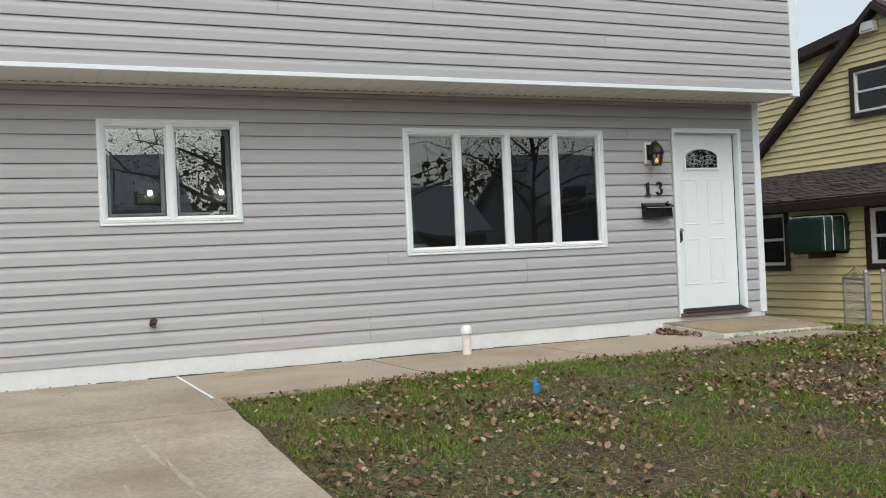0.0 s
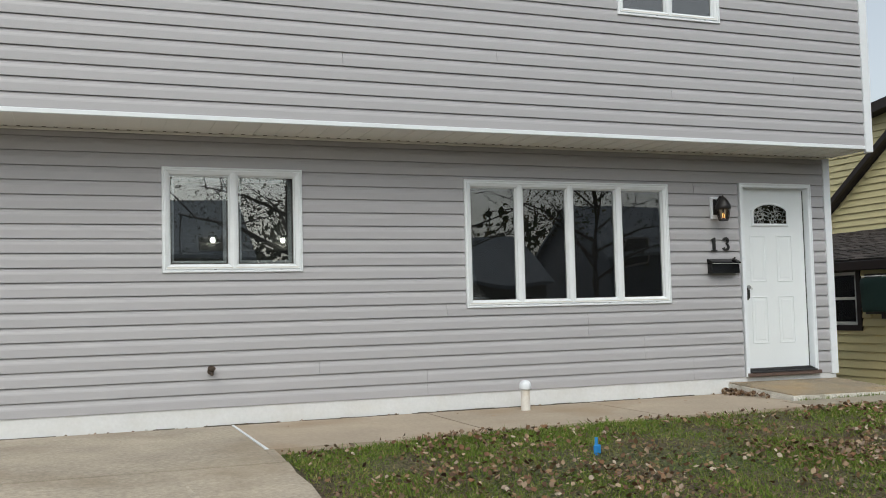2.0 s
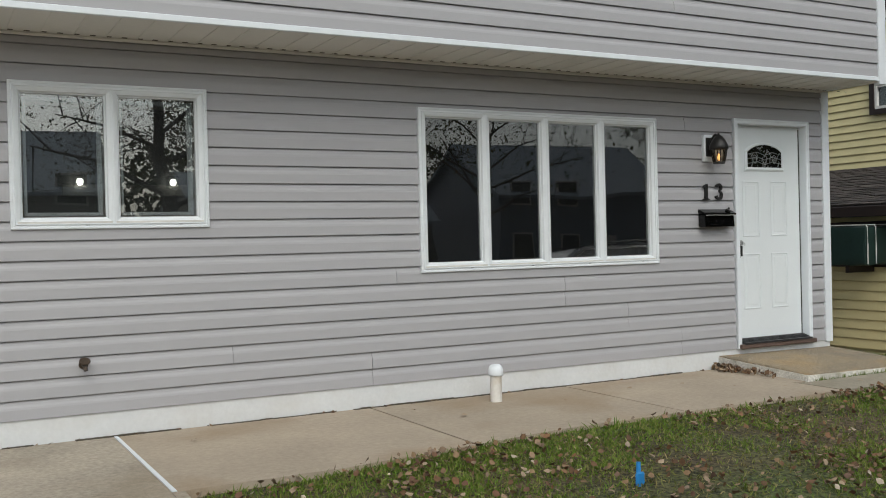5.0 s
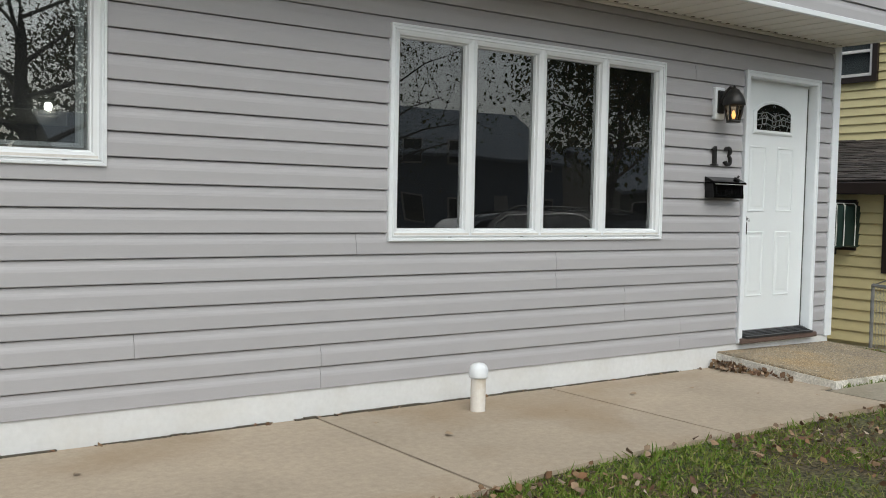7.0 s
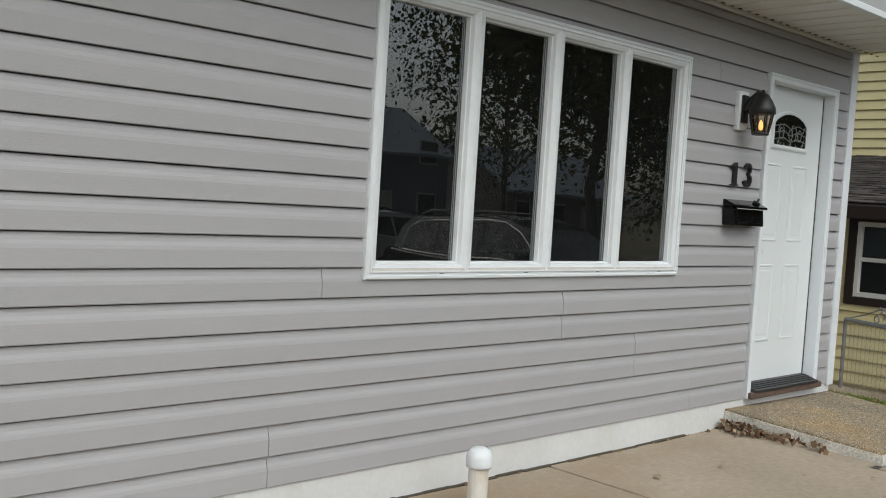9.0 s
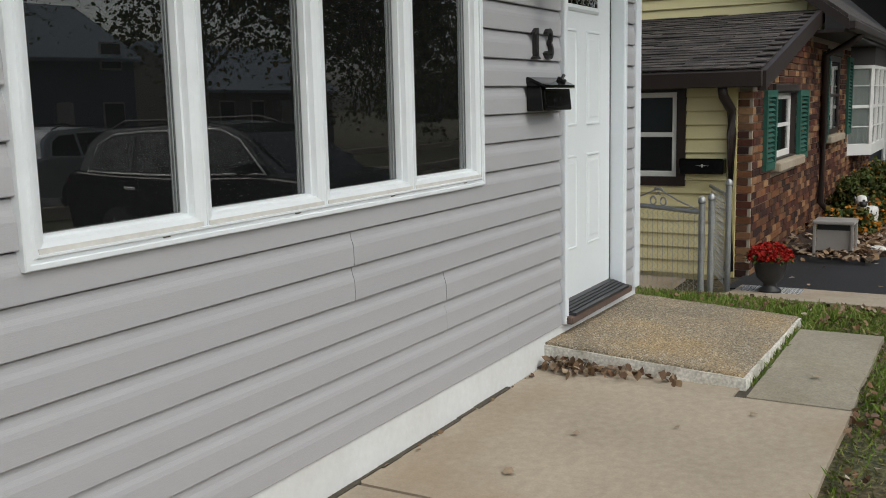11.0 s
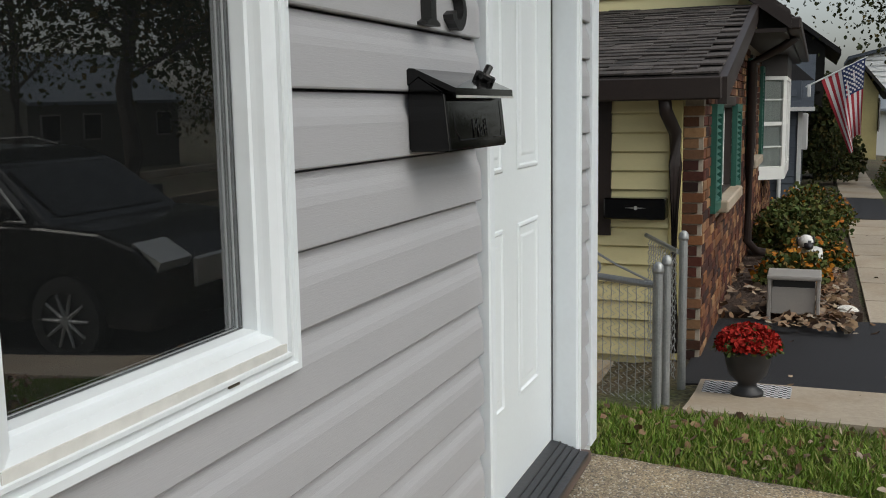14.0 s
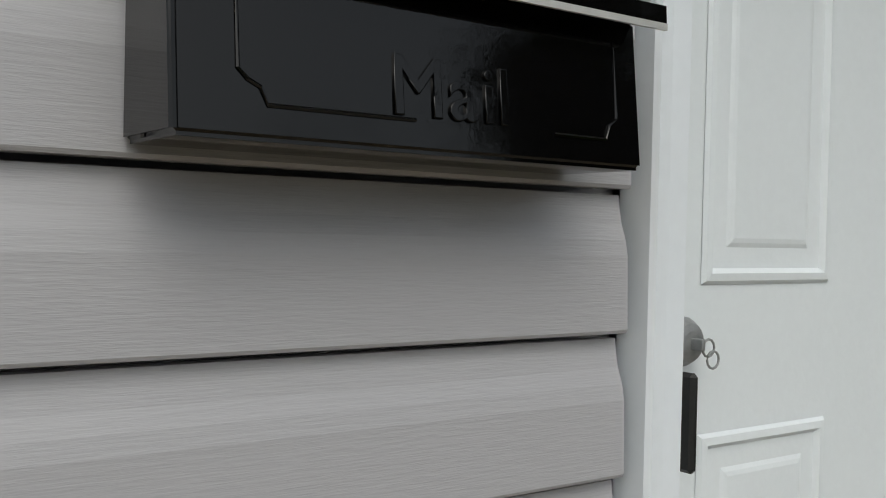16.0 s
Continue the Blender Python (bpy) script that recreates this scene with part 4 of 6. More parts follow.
BRICK_COLORS = ((0.018, 0.011, 0.01), (0.095, 0.03, 0.02), (0.04, 0.018, 0.015), (0.22, 0.095, 0.042), (0.025, 0.014, 0.013), (0.14, 0.052, 0.03), (0.34, 0.2, 0.1), (0.07, 0.028, 0.021))
BRICKJ = island_material("mottled_brick_mix", BRICK_COLORS, 0.88)
LEAFMIX = island_material("fallen_leaf_mix", ((0.05, 0.03, 0.02), (0.15, 0.085, 0.045), (0.26, 0.175, 0.1), (0.09, 0.05, 0.03), (0.34, 0.26, 0.18), (0.19, 0.1, 0.05), (0.12, 0.065, 0.045), (0.42, 0.36, 0.28)))
GRASSMIX = island_material("grass_mix", ((0.06, 0.125, 0.01), (0.12, 0.19, 0.022), (0.085, 0.16, 0.015), (0.18, 0.2, 0.045), (0.13, 0.2, 0.025), (0.26, 0.235, 0.1)), 0.6)
DRYMIX = island_material("thatch_mix", ((0.1, 0.12, 0.025), (0.2, 0.17, 0.06), (0.1, 0.15, 0.025), (0.32, 0.26, 0.13), (0.13, 0.165, 0.03), (0.09, 0.065, 0.03)))
GREENMIX = island_material("garden_leaf_mix", ((0.03, 0.05, 0.012), (0.06, 0.09, 0.02), (0.1, 0.11, 0.025), (0.045, 0.06, 0.015), (0.14, 0.09, 0.02)))
TREEMIX = island_material("tree_leaf_mix", ((0.02, 0.03, 0.008), (0.05, 0.06, 0.014), (0.035, 0.04, 0.012), (0.1, 0.07, 0.015)))
REDMIX = island_material("red_mum_mix", ((0.2, 0.006, 0.004), (0.4, 0.02, 0.012), (0.3, 0.012, 0.008)))
ORANGEMIX = island_material("orange_mum_mix", ((0.3, 0.08, 0.008), (0.45, 0.2, 0.015), (0.2, 0.05, 0.008)))


# Blue-grey of the blinds, also the painted reflection behind the gable pane.
BLINDPANE = material("blind_and_reflection_grey", (0.42, 0.46, 0.5), 0.6, var=0.05)


def brick_object_material():
    m = BRICKJ.copy()
    m.name = "mottled_brick_single"
    n, l = m.node_tree.nodes, m.node_tree.links
    info = n.new("ShaderNodeObjectInfo")
    ramp = next(k for k in n if k.type == "VALTORGB")
    l.new(info.outputs["Random"], ramp.inputs[0])
    return m


BRICK1 = brick_object_material()


def tree(x, y, height, spread, leaves, seed, label, mat=None, leaf=0.13, trunk_r=0.22, clear=0.3, z=None, cut=None):
    rng = np.random.default_rng(seed)
    z0 = ground_z(x, y) if z is None else z
    t = thing("tree", label, "tree")
    b = bmesh.new()
    top = Vector((x + rng.uniform(-0.5, 0.5), y + rng.uniform(-0.5, 0.5), z0 + height * 0.9))
    base = Vector((x, y, z0 - 0.1))
    n = 7
    spine = [base.lerp(top, i / n) + Vector((rng.uniform(-0.12, 0.12), rng.uniform(-0.12, 0.12), 0)) * (i > 0) for i in range(n + 1)]
    tube(spine, [trunk_r * (1.35 if i == 0 else 1 - 0.85 * i / n) for i in range(n + 1)], 9, b)
    tips = []
    for i in range(16):
        f = clear + (0.95 - clear) * i / 16
        p = spine[min(n - 1, int(f * n))].lerp(spine[min(n, int(f * n) + 1)], f * n % 1)
        a = i * 2.4 + rng.uniform(-0.4, 0.4)
        ln = spread * (1.05 - 0.5 * f) * rng.uniform(0.75, 1.15)
        d = Vector((math.cos(a), math.sin(a), rng.uniform(0.25, 0.8)))
        q = p + d * ln * 0.5 + Vector((0, 0, 0.1))
        e = p + Vector((d.x * ln, d.y * ln, d.z * ln * 0.85))
        r = trunk_r * 0.42 * (1.1 - f)
        tube([p, q, e], [r, r * 0.6, r * 0.2], 6, b)
        tips += [(q, 0.5), (e, 0.7)]
        for k in range(6):
            s = q.lerp(e, rng.uniform(0, 1))
            u = s + Vector(rng.normal(0, 1, 3).tolist()).normalized() * ln * 0.4 + Vector((0, 0, 0.12 * ln))
            tube([s, s.lerp(u, 0.5) + Vector((0, 0, 0.05)), u], [r * 0.3, r * 0.2, r * 0.07], 4, b)
            tips.append((u, 0.6))
            for _ in range(3):
                w = u.lerp(s, rng.uniform(0, 0.5))
                tube([w, w + Vector(rng.normal(0, 1, 3).tolist()).normalized() * ln * 0.2], [r * 0.1, r * 0.04], 3, b)
    part("trunk", b, BARK, t)
    if leaves:
        c = np.array([tuple(p) for p, _ in tips])
        idx = rng.integers(0, len(c), leaves)
        pos = c[idx] + rng.normal(0, 1, (leaves, 3)) * spread * np.array([0.13, 0.13, 0.1])
        mesh_part("crown", leaf_mesh("crown", pos, leaf, 0.9, rng), mat or TREEMIX, t)
    return t


def bush(x, y, r, h, count, seed, label, mat, leaf=0.05, flowers=0, fmat=None, z=None, name="shrub", cat="shrub"):
    rng = np.random.default_rng(seed)
    z0 = ground_z(x, y) if z is None else z
    t = thing(name, label, cat)
    b = bmesh.new()
    for i in range(9):
        a = i * 0.7
        tube([(x, y, z0 - 0.02), (x + r * 0.3 * math.cos(a), y + r * 0.3 * math.sin(a), z0 + h * 0.5), (x + r * 0.7 * math.cos(a), y + r * 0.7 * math.sin(a), z0 + h * 0.85)], [0.012, 0.008, 0.003], 4, b)
    part("stems", b, BARK, t)
    u = rng.normal(0, 1, (count, 3))
    u /= np.linalg.norm(u, axis=1)[:, None]
    u[:, 2] = np.abs(u[:, 2])
    lump = 1 + 0.25 * np.sin(u[:, 0] * 5 + seed) * np.cos(u[:, 1] * 6)
    pos = u * (rng.uniform(0.45, 1.0, count) ** 0.5 * lump)[:, None] * np.array([r, r, h * 0.9]) + np.array([x, y, z0 + h * 0.08])
    mesh_part("foliage", leaf_mesh("foliage", pos, leaf, 0.8, rng), mat, t)
    if flowers:
        u = rng.normal(0, 1, (flowers, 3))
        u /= np.linalg.norm(u, axis=1)[:, None]
        u[:, 2] = np.abs(u[:, 2]) * 0.9 + 0.15
        pos = u * np.array([r, r, h * 0.92]) * rng.uniform(0.9, 1.06, flowers)[:, None] + np.array([x, y, z0 + h * 0.08])
        tagged(mesh_part("blossom", leaf_mesh("blossom", pos, leaf * 0.9, 0.7, rng), fmat, t), kind="stuff")
    return t


# ---- lawn: grass and fallen leaves ----
rng = np.random.default_rng(5)


def on_lawn(x, y):
    low = 7.37 + 0.22 * np.clip((x - 3.9) / 1.6, 0, 1)
    edge = 2.99 + np.where(y < 4.9, 0.12 * np.clip((4.9 - y) / 2, 0, 4) ** 2, 0)
    main = (x > edge) & (y < low - 0.01) & (x < 11.35)
    side = (x > 9.66) & (x < 11.35) & (y < 9.6) & ~((x < 9.83) & (y > 8.04))
    return main | side


def lawn_points(n, box4, rng):
    x, y = rng.uniform(box4[0], box4[1], n), rng.uniform(box4[2], box4[3], n)
    k = on_lawn(x, y)
    x, y = x[k], y[k]
    z = np.array([ground_z(a, c) + 0.03 * noise.noise((a * 1.3, c * 1.3, 0)) for a, c in zip(x, y)]) - 0.032
    return x, y, z


def patch(x, y):
    return np.array([noise.noise((a * 0.75, c * 0.75, 4)) + 0.5 * noise.noise((a * 2.2, c * 2.2, 9)) for a, c in zip(x, y)])


x, y, z = (np.concatenate(q) for q in zip(lawn_points(290000, (2.9, 11.4, 2.2, 9.6), rng), lawn_points(40000, (2.9, 11.4, -4.8, 2.2), rng)))
p = patch(x, y)
bare = np.exp(-((x - 5.95) / 0.75) ** 2 - ((y - 6.5) / 0.4) ** 2) + 0.8 * np.exp(-((x - 7.3) / 0.35) ** 2 - ((y - 5.0) / 0.6) ** 2)
keep = rng.uniform(-0.7, 0.45, len(x)) < p * 1.6 + 0.03 - 1.1 * bare
pos = np.stack([x, y, z], 1)[keep]
tagged(mesh_part("grass", leaf_mesh("grass", pos, 0.034, 0.6, rng, "blade"), GRASSMIX), "short patchy autumn grass", "grass", kind="stuff")
x, y, z = lawn_points(60000, (2.9, 11.4, 2.2, 9.6), rng)
tagged(mesh_part("dry_grass", leaf_mesh("dry_grass", np.stack([x, y, z], 1), 0.035, 0.9, rng, "blade"), DRYMIX), "short dry thatch between the grass", "grass", kind="stuff")
x, y, z = (np.concatenate(q) for q in zip(lawn_points(9000, (2.9, 11.4, 7.0, 9.6), rng), lawn_points(9000, (9.66, 11.4, 7.9, 9.6), rng)))
edge_ = np.abs(y - (7.37 + 0.22 * np.clip((x - 3.9) / 1.6, 0, 1))) < 0.12
edge_ |= (x > 9.66)
tagged(mesh_part("edge_grass", leaf_mesh("edge_grass", np.stack([x, y, z], 1)[edge_], 0.06, 0.5, rng, "blade"), GRASSMIX), "longer tufts of grass along the walk", "grass", kind="stuff")
x, y, z = lawn_points(52000, (2.9, 11.4, 0.0, 9.6), rng)
p = patch(x + 7, y + 3)
keep = rng.uniform(-0.6, 1.4, len(x)) < p * 1.5 - 0.1
keep &= ~((x > 9.66) & (y > 8.0) & (rng.uniform(0, 1, len(x)) < 0.62))
pos = np.stack([x, y, z + 0.035 + rng.uniform(0, 0.02, len(x))], 1)[keep]
tagged(mesh_part("fallen_leaves", leaf_mesh("fallen_leaves", pos, 0.041, 0.55, rng), LEAFMIX), "dry brown leaves strewn over the lawn", "leaves", kind="stuff")
# leaves on the paving, against the step and along the wall foot
n = 130
pile = np.stack([rng.normal(8.22, 0.05, n).clip(8.05, 8.29), (9.05 - np.abs(rng.normal(0, 0.3, n))).clip(8.1, 9.05), 0.404 + rng.uniform(0, 0.05, n)], 1)
tagged(mesh_part("leaf_pile", leaf_mesh("leaf_pile", pile, 0.05, 0.6, rng), LEAFMIX), "brown leaves gathered against the step", "leaves", kind="stuff")
gap = np.stack([rng.uniform(8.35, 9.62, 160), rng.uniform(8.042, 8.062, 160), np.full(160, 0.39)], 1)
tagged(mesh_part("gap_grass", leaf_mesh("gap_grass", gap, 0.04, 0.4, rng, "blade"), GRASSMIX), "grass growing in the gap beside the step", "grass", kind="stuff")
m = 46
foot = np.stack([rng.uniform(1.2, 8.2, m), 9.075 - np.abs(rng.normal(0, 0.012, m)), np.full(m, 0.403)], 1)
tagged(mesh_part("wall_foot_litter", leaf_mesh("wall_foot_litter", foot, 0.03, 0.4, rng), LEAFMIX), "leaf crumbs along the wall foot", "leaves", kind="stuff")
for i, (px, py) in enumerate(((4.95, 8.75), (5.15, 8.35), (6.1, 8.45), (7.35, 8.55), (7.6, 8.2), (6.85, 8.62), (7.9, 7.95), (3.3, 8.6), (8.6, 7.8), (5.75, 8.85), (8.35, 8.75), (1.9, 8.3))):
    lf = tagged(mesh_part("leaf", leaf_mesh("leaf", np.array([(0.0, 0.0, 0.01)]), 0.058, 0.15, rng), LEAFMIX), "single curled brown leaf on the concrete", "leaf", "leaves on the walk")
    lf.matrix_world = pose(px, py, ground_z(px, py) + 0.003, 0, 0, i * 77)
# dark dirt line where the paving meets the foundation
b = bmesh.new()
x = -3.0
while x < 8.28:
    w = random.uniform(0.05, 0.3)
    if random.random() < 0.75:
        box(x, x + w, 9.082 - random.uniform(0.0, 0.016), 9.096, 0.37, 0.4 + random.uniform(0.0, 0.007), bm=b)
    x += w
tagged(part("dirt_line", b, JOINT), "dark dirt along the foot of the wall", "dirt", kind="stuff")

# ---- neighbouring yard ----
kerb = sheet("kerb_slab", steps(11.36, 12.3, 0.3), steps(-2.0, 8.95, 0.6), 0.005, CONCRETE, 0.1)
tagged(kerb, "pale concrete strip beside the black driveway", "kerb", kind="structure")
tagged(sheet("asphalt_drive", steps(12.305, 14.3, 0.5), steps(-2.2, 9.09, 0.7), 0.0, ASPHALT, 0.1), "fresh black asphalt driveway", "driveway", kind="structure")
tagged(sheet("side_path", [9.9, 10.6, 11.6, 12.95], steps(9.62, 12.0, 0.6), -0.005, CONCRETE, 0.1), "concrete path behind the gate", "path", kind="structure")
npath = tagged(new("neighbour_walk"), "tan concrete walk in square slabs past the flower bed", "walkway", kind="structure")
for i in range(8):
    sheet("slab", [14.32 + i * 0.9, 15.2 + i * 0.9], [7.28, 7.9], 0.0, CONCRETE, 0.1, parent=npath)
tagged(sheet("second_asphalt", [21.6, 23.3, 25.0], steps(-2, 8.8, 1.2), 0.0, ASPHALT, 0.1), "second black asphalt driveway", "driveway", kind="structure")
tagged(sheet("far_walk", [25.1, 32, 36], [7.2, 7.9], 0.0, CONCRETE, 0.1), "concrete walk beyond", "path", kind="structure")
tagged(sheet("flower_bed", steps(14.4, 21.4, 0.4), [7.95, 8.3, 8.7, 9.1], 0.03, MULCH, 0.1, rough=0.05), "dark mulched flower bed along the brick wall", "flower bed", kind="structure")
x = np.concatenate([rng.uniform(13.7, 16.5, 500), rng.uniform(13.9, 21.2, 400)])
y = 8.02 + np.abs(rng.normal(0, 0.4, 900)).clip(0, 1.0)
tagged(mesh_part("bed_leaves", leaf_mesh("bed_leaves", np.stack([x, y, np.full(900, 0.17)], 1), 0.09, 0.4, rng), LEAFMIX), "brown leaves on the flower bed", "leaves", kind="stuff")
x, y = rng.uniform(11.4, 22, 260), rng.uniform(2.5, 8.7, 260)
tagged(mesh_part("drive_leaves", leaf_mesh("drive_leaves", np.stack([x, y, np.full(260, 0.118)], 1), 0.07, 0.2, rng), LEAFMIX), "scattered leaves on the paving", "leaves", kind="stuff")
x, y = rng.uniform(14.4, 30, 60000), rng.uniform(1.5, 7.25, 60000)
tagged(mesh_part("far_grass", leaf_mesh("far_grass", np.stack([x, y, np.full(60000, 0.07)], 1), 0.05, 0.5, rng, "blade"), GRASSMIX), "green lawn beyond the driveway", "grass", kind="stuff")

# yellow house
NX, MX_ = 13.0, 16.0
SIDE_HOLES = [(9.74, 10.36, 1.0, 1.8), (10.87, 11.8, 1.2, 1.75), (12.07, 12.77, 0.99, 1.82)]
nh = thing("yellow_house", "yellow clapboard house with brick front and brown shingle roofs", "house")
bm_ = bmesh.new()
ys = sorted({9.14, 17.0, *[h[0] for h in SIDE_HOLES], *[h[1] for h in SIDE_HOLES]})
for a, c in zip(ys, ys[1:]):
    zz = 0.0
    for lo_, hi_ in sorted((h[2], h[3]) for h in SIDE_HOLES if h[0] <= a + 1e-6 and h[1] >= c - 1e-6) + [(2.05, 2.05)]:
        if lo_ > zz:
            box(NX + 0.012, NX + 0.15, a, c, zz, lo_, bm=bm_)
        zz = hi_
bmesh.ops.remove_doubles(bm_, verts=bm_.verts[:], dist=1e-5)
side_wall = part("wall", bm_, YELLOW, nh, "yellow clapboard side wall")


def clad_x(parent, xw, spans, z, h, mat):
    for lo_, hi_ in spans:
        ob = mesh_part("clapboard", clap_mesh(hi_ - lo_, h, 0.026, "x", lap=False), mat, parent)
        ob.location = (xw, hi_, z)


z = 0.06
while z < 2.0:
    h = min(0.13, 2.03 - z)
    clad_x(side_wall, NX, clear_spans(9.26, 17.0, z, z + h, SIDE_HOLES), z, h, YELLOW)
    z += 0.13
part("corner_board", box(NX - 0.025, NX + 0.03, 9.17, 9.26, 0.05, 2.0, 0.005), YTRIM, nh)
gable = part("gable_wall", prism(((8.9, 2.45), (16.4, 2.45), (16.4, 2.70), (12.66, 5.48), (8.9, 2.70)), "x", MX_ + 0.012, MX_ + 0.2), YELLOW, nh, "yellow clapboard gable wall")
z = 2.7
while z < 5.7:
    half = (5.48 - (z + 0.12)) / 0.74
    if half > 0.05:
        clad_x(gable, MX_, clear_spans(12.66 - half, 12.66 + half, z, z + 0.13, [(12.4, 13.29, 3.65, 4.47)]), z, 0.13, YELLOW)
    z += 0.13
dormer = part("dormer", prism(((13.1, 4.5), (16.8, 2.9), (16.8, 4.71), (13.1, 5.19)), "x", 16.262, 23.0), YELLOW, nh)
z = 3.5
while z < 5.1:
    clad_x(dormer, 16.25, [(13.1, min(16.8, 13.1 + (5.19 - z - 0.13) / 0.13))], z, 0.13, YELLOW)
    z += 0.13
part("dormer_roof", prism(((12.9, 5.2), (17.2, 4.64), (17.2, 4.83), (12.9, 5.39)), "x", 15.95, 23.3), BROWN, nh, "dark brown dormer eave")
# roofs
ROOF = ((8.60, 2.64), (12.66, 5.64), (16.72, 2.64), (16.72, 2.50), (12.66, 5.50), (8.60, 2.50))
part("roof", prism(ROOF, "x", 15.85, 23.6), SHINGLE, nh)
part("rake_board", prism(((8.58, 2.58), (12.66, 5.595), (16.74, 2.58), (16.74, 2.46), (12.66, 5.47), (8.58, 2.46)), "x", 15.78, 15.852), BROWN, nh, "dark brown rake board")
part("gutter", box(15.8, 23.6, 8.50, 8.62, 2.46, 2.57, 0.015), BROWN, nh, "dark brown gutter")
part("eave_soffit", box(15.8, 23.6, 8.62, 9.12, 2.44, 2.475), BROWN, nh)
LEAN0, LEAN1 = (12.72, 1.985), (16.0, 2.71)
lean = part("lean_roof", prism(((LEAN0[0], LEAN0[1] - 0.06), (LEAN1[0], LEAN1[1] - 0.06), (LEAN1[0], LEAN1[1]), (LEAN0[0], LEAN0[1])), "y", 8.92, 17.2), SHINGLE, nh, "low brown shingle roof")
part("lean_fascia", box(12.68, 12.76, 8.90, 17.2, 1.83, 1.975, 0.01), BROWN, nh, "dark brown gutter board")
part("lean_rake", prism(((12.7, 1.80), (16.0, 2.575), (16.0, 2.745), (12.7, 1.97)), "y", 8.87, 8.925), BROWN, nh, "dark brown rake board")
part("lean_soffit", box(12.76, 13.0, 8.92, 17.0, 1.835, 1.86), BROWN, nh)
# brick front
slope = (LEAN1[1] - LEAN0[1]) / (LEAN1[0] - LEAN0[0])
b = prism(((13.03, 0.0), (14.0, 0.0), (14.0, 2.097), (13.03, 1.86)), "y", 9.052, 9.16)
prism(((14.0, 0.0), (15.3, 0.0), (15.3, 1.08), (14.0, 1.08)), "y", 9.052, 9.16, b)
prism(((14.0, 1.78), (15.3, 1.78), (15.3, 2.414), (14.0, 2.097)), "y", 9.052, 9.16, b)
prism(((15.3, 0.0), (23.4, 0.0), (23.4, 2.46), (16.0, 2.46), (15.9, 2.56), (15.3, 2.414)), "y", 9.052, 9.16, b)
bf = part("brick_front", b, MORTAR, nh, "mottled red and tan brick front")
part("brick_return", box(13.0, 13.03, 9.04, 9.16, 0.0, 1.83), MORTAR, nh)
# windows of the side


def side_window(y0, y1, z0, z1, parent, xw=13.0, blind=0.09):
    w = part("window", ring(y0 - 0.09, y1 + 0.09, z0 - 0.09, z1 + 0.09, [(0, xw + 0.01), (0, xw - 0.04), (0.085, xw - 0.04), (0.09, xw - 0.01), (0.09, xw + 0.05)], "x"), BROWN, parent, "dark brown window surround")
    part("frame", ring(y0, y1, z0, z1, [(0, xw + 0.05), (0, xw - 0.02), (0.04, xw - 0.02), (0.045, xw + 0.0), (0.05, xw + 0.03)], "x"), WHITEPAINT, w, "white window frame")
    mid = (z0 + z1) / 2
    part("rail", box(xw - 0.015, xw + 0.02, y0 + 0.045, y1 - 0.045, mid - 0.022, mid + 0.022, 0.004), WHITEPAINT, w)
    part("pane", box(xw + 0.024, xw + 0.03, y0 + 0.04, y1 - 0.04, z0 + 0.04, z1 - 0.04), GLASSFAR, w).visible_shadow = False
    # Gable pane: full-height backing paints in the pale reflection; lower windows have half blinds.
    part("blind", box(xw + min(blind, 0.045), xw + min(blind, 0.045) + 0.008, y0, y1, mid if blind > 0.05 else z0, z1), BLINDPANE, w, "grey half blind; on the gable a full backing in reflection tone")
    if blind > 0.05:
        # Dark panel added for the shade of the room behind the pane.
        part("room_shade_panel", box(xw + 0.2, xw + 0.22, y0 - 0.3, y1 + 0.3, z0 - 0.3, z1 + 0.2), DARKWALL, w)
    return w


side_window(9.74, 10.36, 1.0, 1.8, nh)
side_window(12.07, 12.77, 0.99, 1.82, nh)
side_window(12.43, 13.26, 3.68, 4.44, nh, 15.95, 0.034)
gv = thing("gable_vent", "small white box vent high on the gable", "vent")
part("hood", prism(((12.67, 5.09), (13.0, 5.09), (12.96, 5.28), (12.71, 5.28)), "x", 15.84, 15.97), WHITEPAINT, gv)
part("louvre", box(15.835, 15.842, 12.71, 12.96, 5.105, 5.135), MATM, gv)
# covered air conditioner
ac = thing("air_conditioner", "window air conditioner under a dark green tarpaulin cover", "air conditioner")
b = box(12.45, 13.05, 10.76, 11.45, 1.2, 1.7, 0.03, seg=2)
bmesh.ops.subdivide_edges(b, edges=b.edges[:], cuts=5, use_grid_fill=True)
for v in b.verts:
    v.co += noise.noise_vector(v.co * 6) * 0.018
part("cover", b, GREENTARP, ac, "wrinkled dark green cover", True)
for xx in (12.47, 12.63, 12.86):
    b = tube([(xx, 11.43, 1.722), (xx, 11.13, 1.725), (xx, 10.76, 1.722), (xx, 10.738, 1.695), (xx, 10.735, 1.45), (xx, 10.738, 1.22)], 0.007, 6)
    part("strap", b, WHITEPAINT, ac, "white tie cord")
part("surround", ring(10.79, 11.88, 1.16, 1.77, [(0, 13.01), (0, 12.955), (0.07, 12.955), (0.07, 13.05)], "x"), BROWN, ac)
part("bracket", box(12.5, 12.99, 11.05, 11.11, 1.1, 1.215), BROWN, ac)
# dark letter box on the yellow wall
lb = thing("letter_box", "long black metal letter box on the yellow wall", "letter box")
part("body", box(12.86, 12.982, 9.262, 9.68, 1.035, 1.18, 0.01), BLACKM, lb)
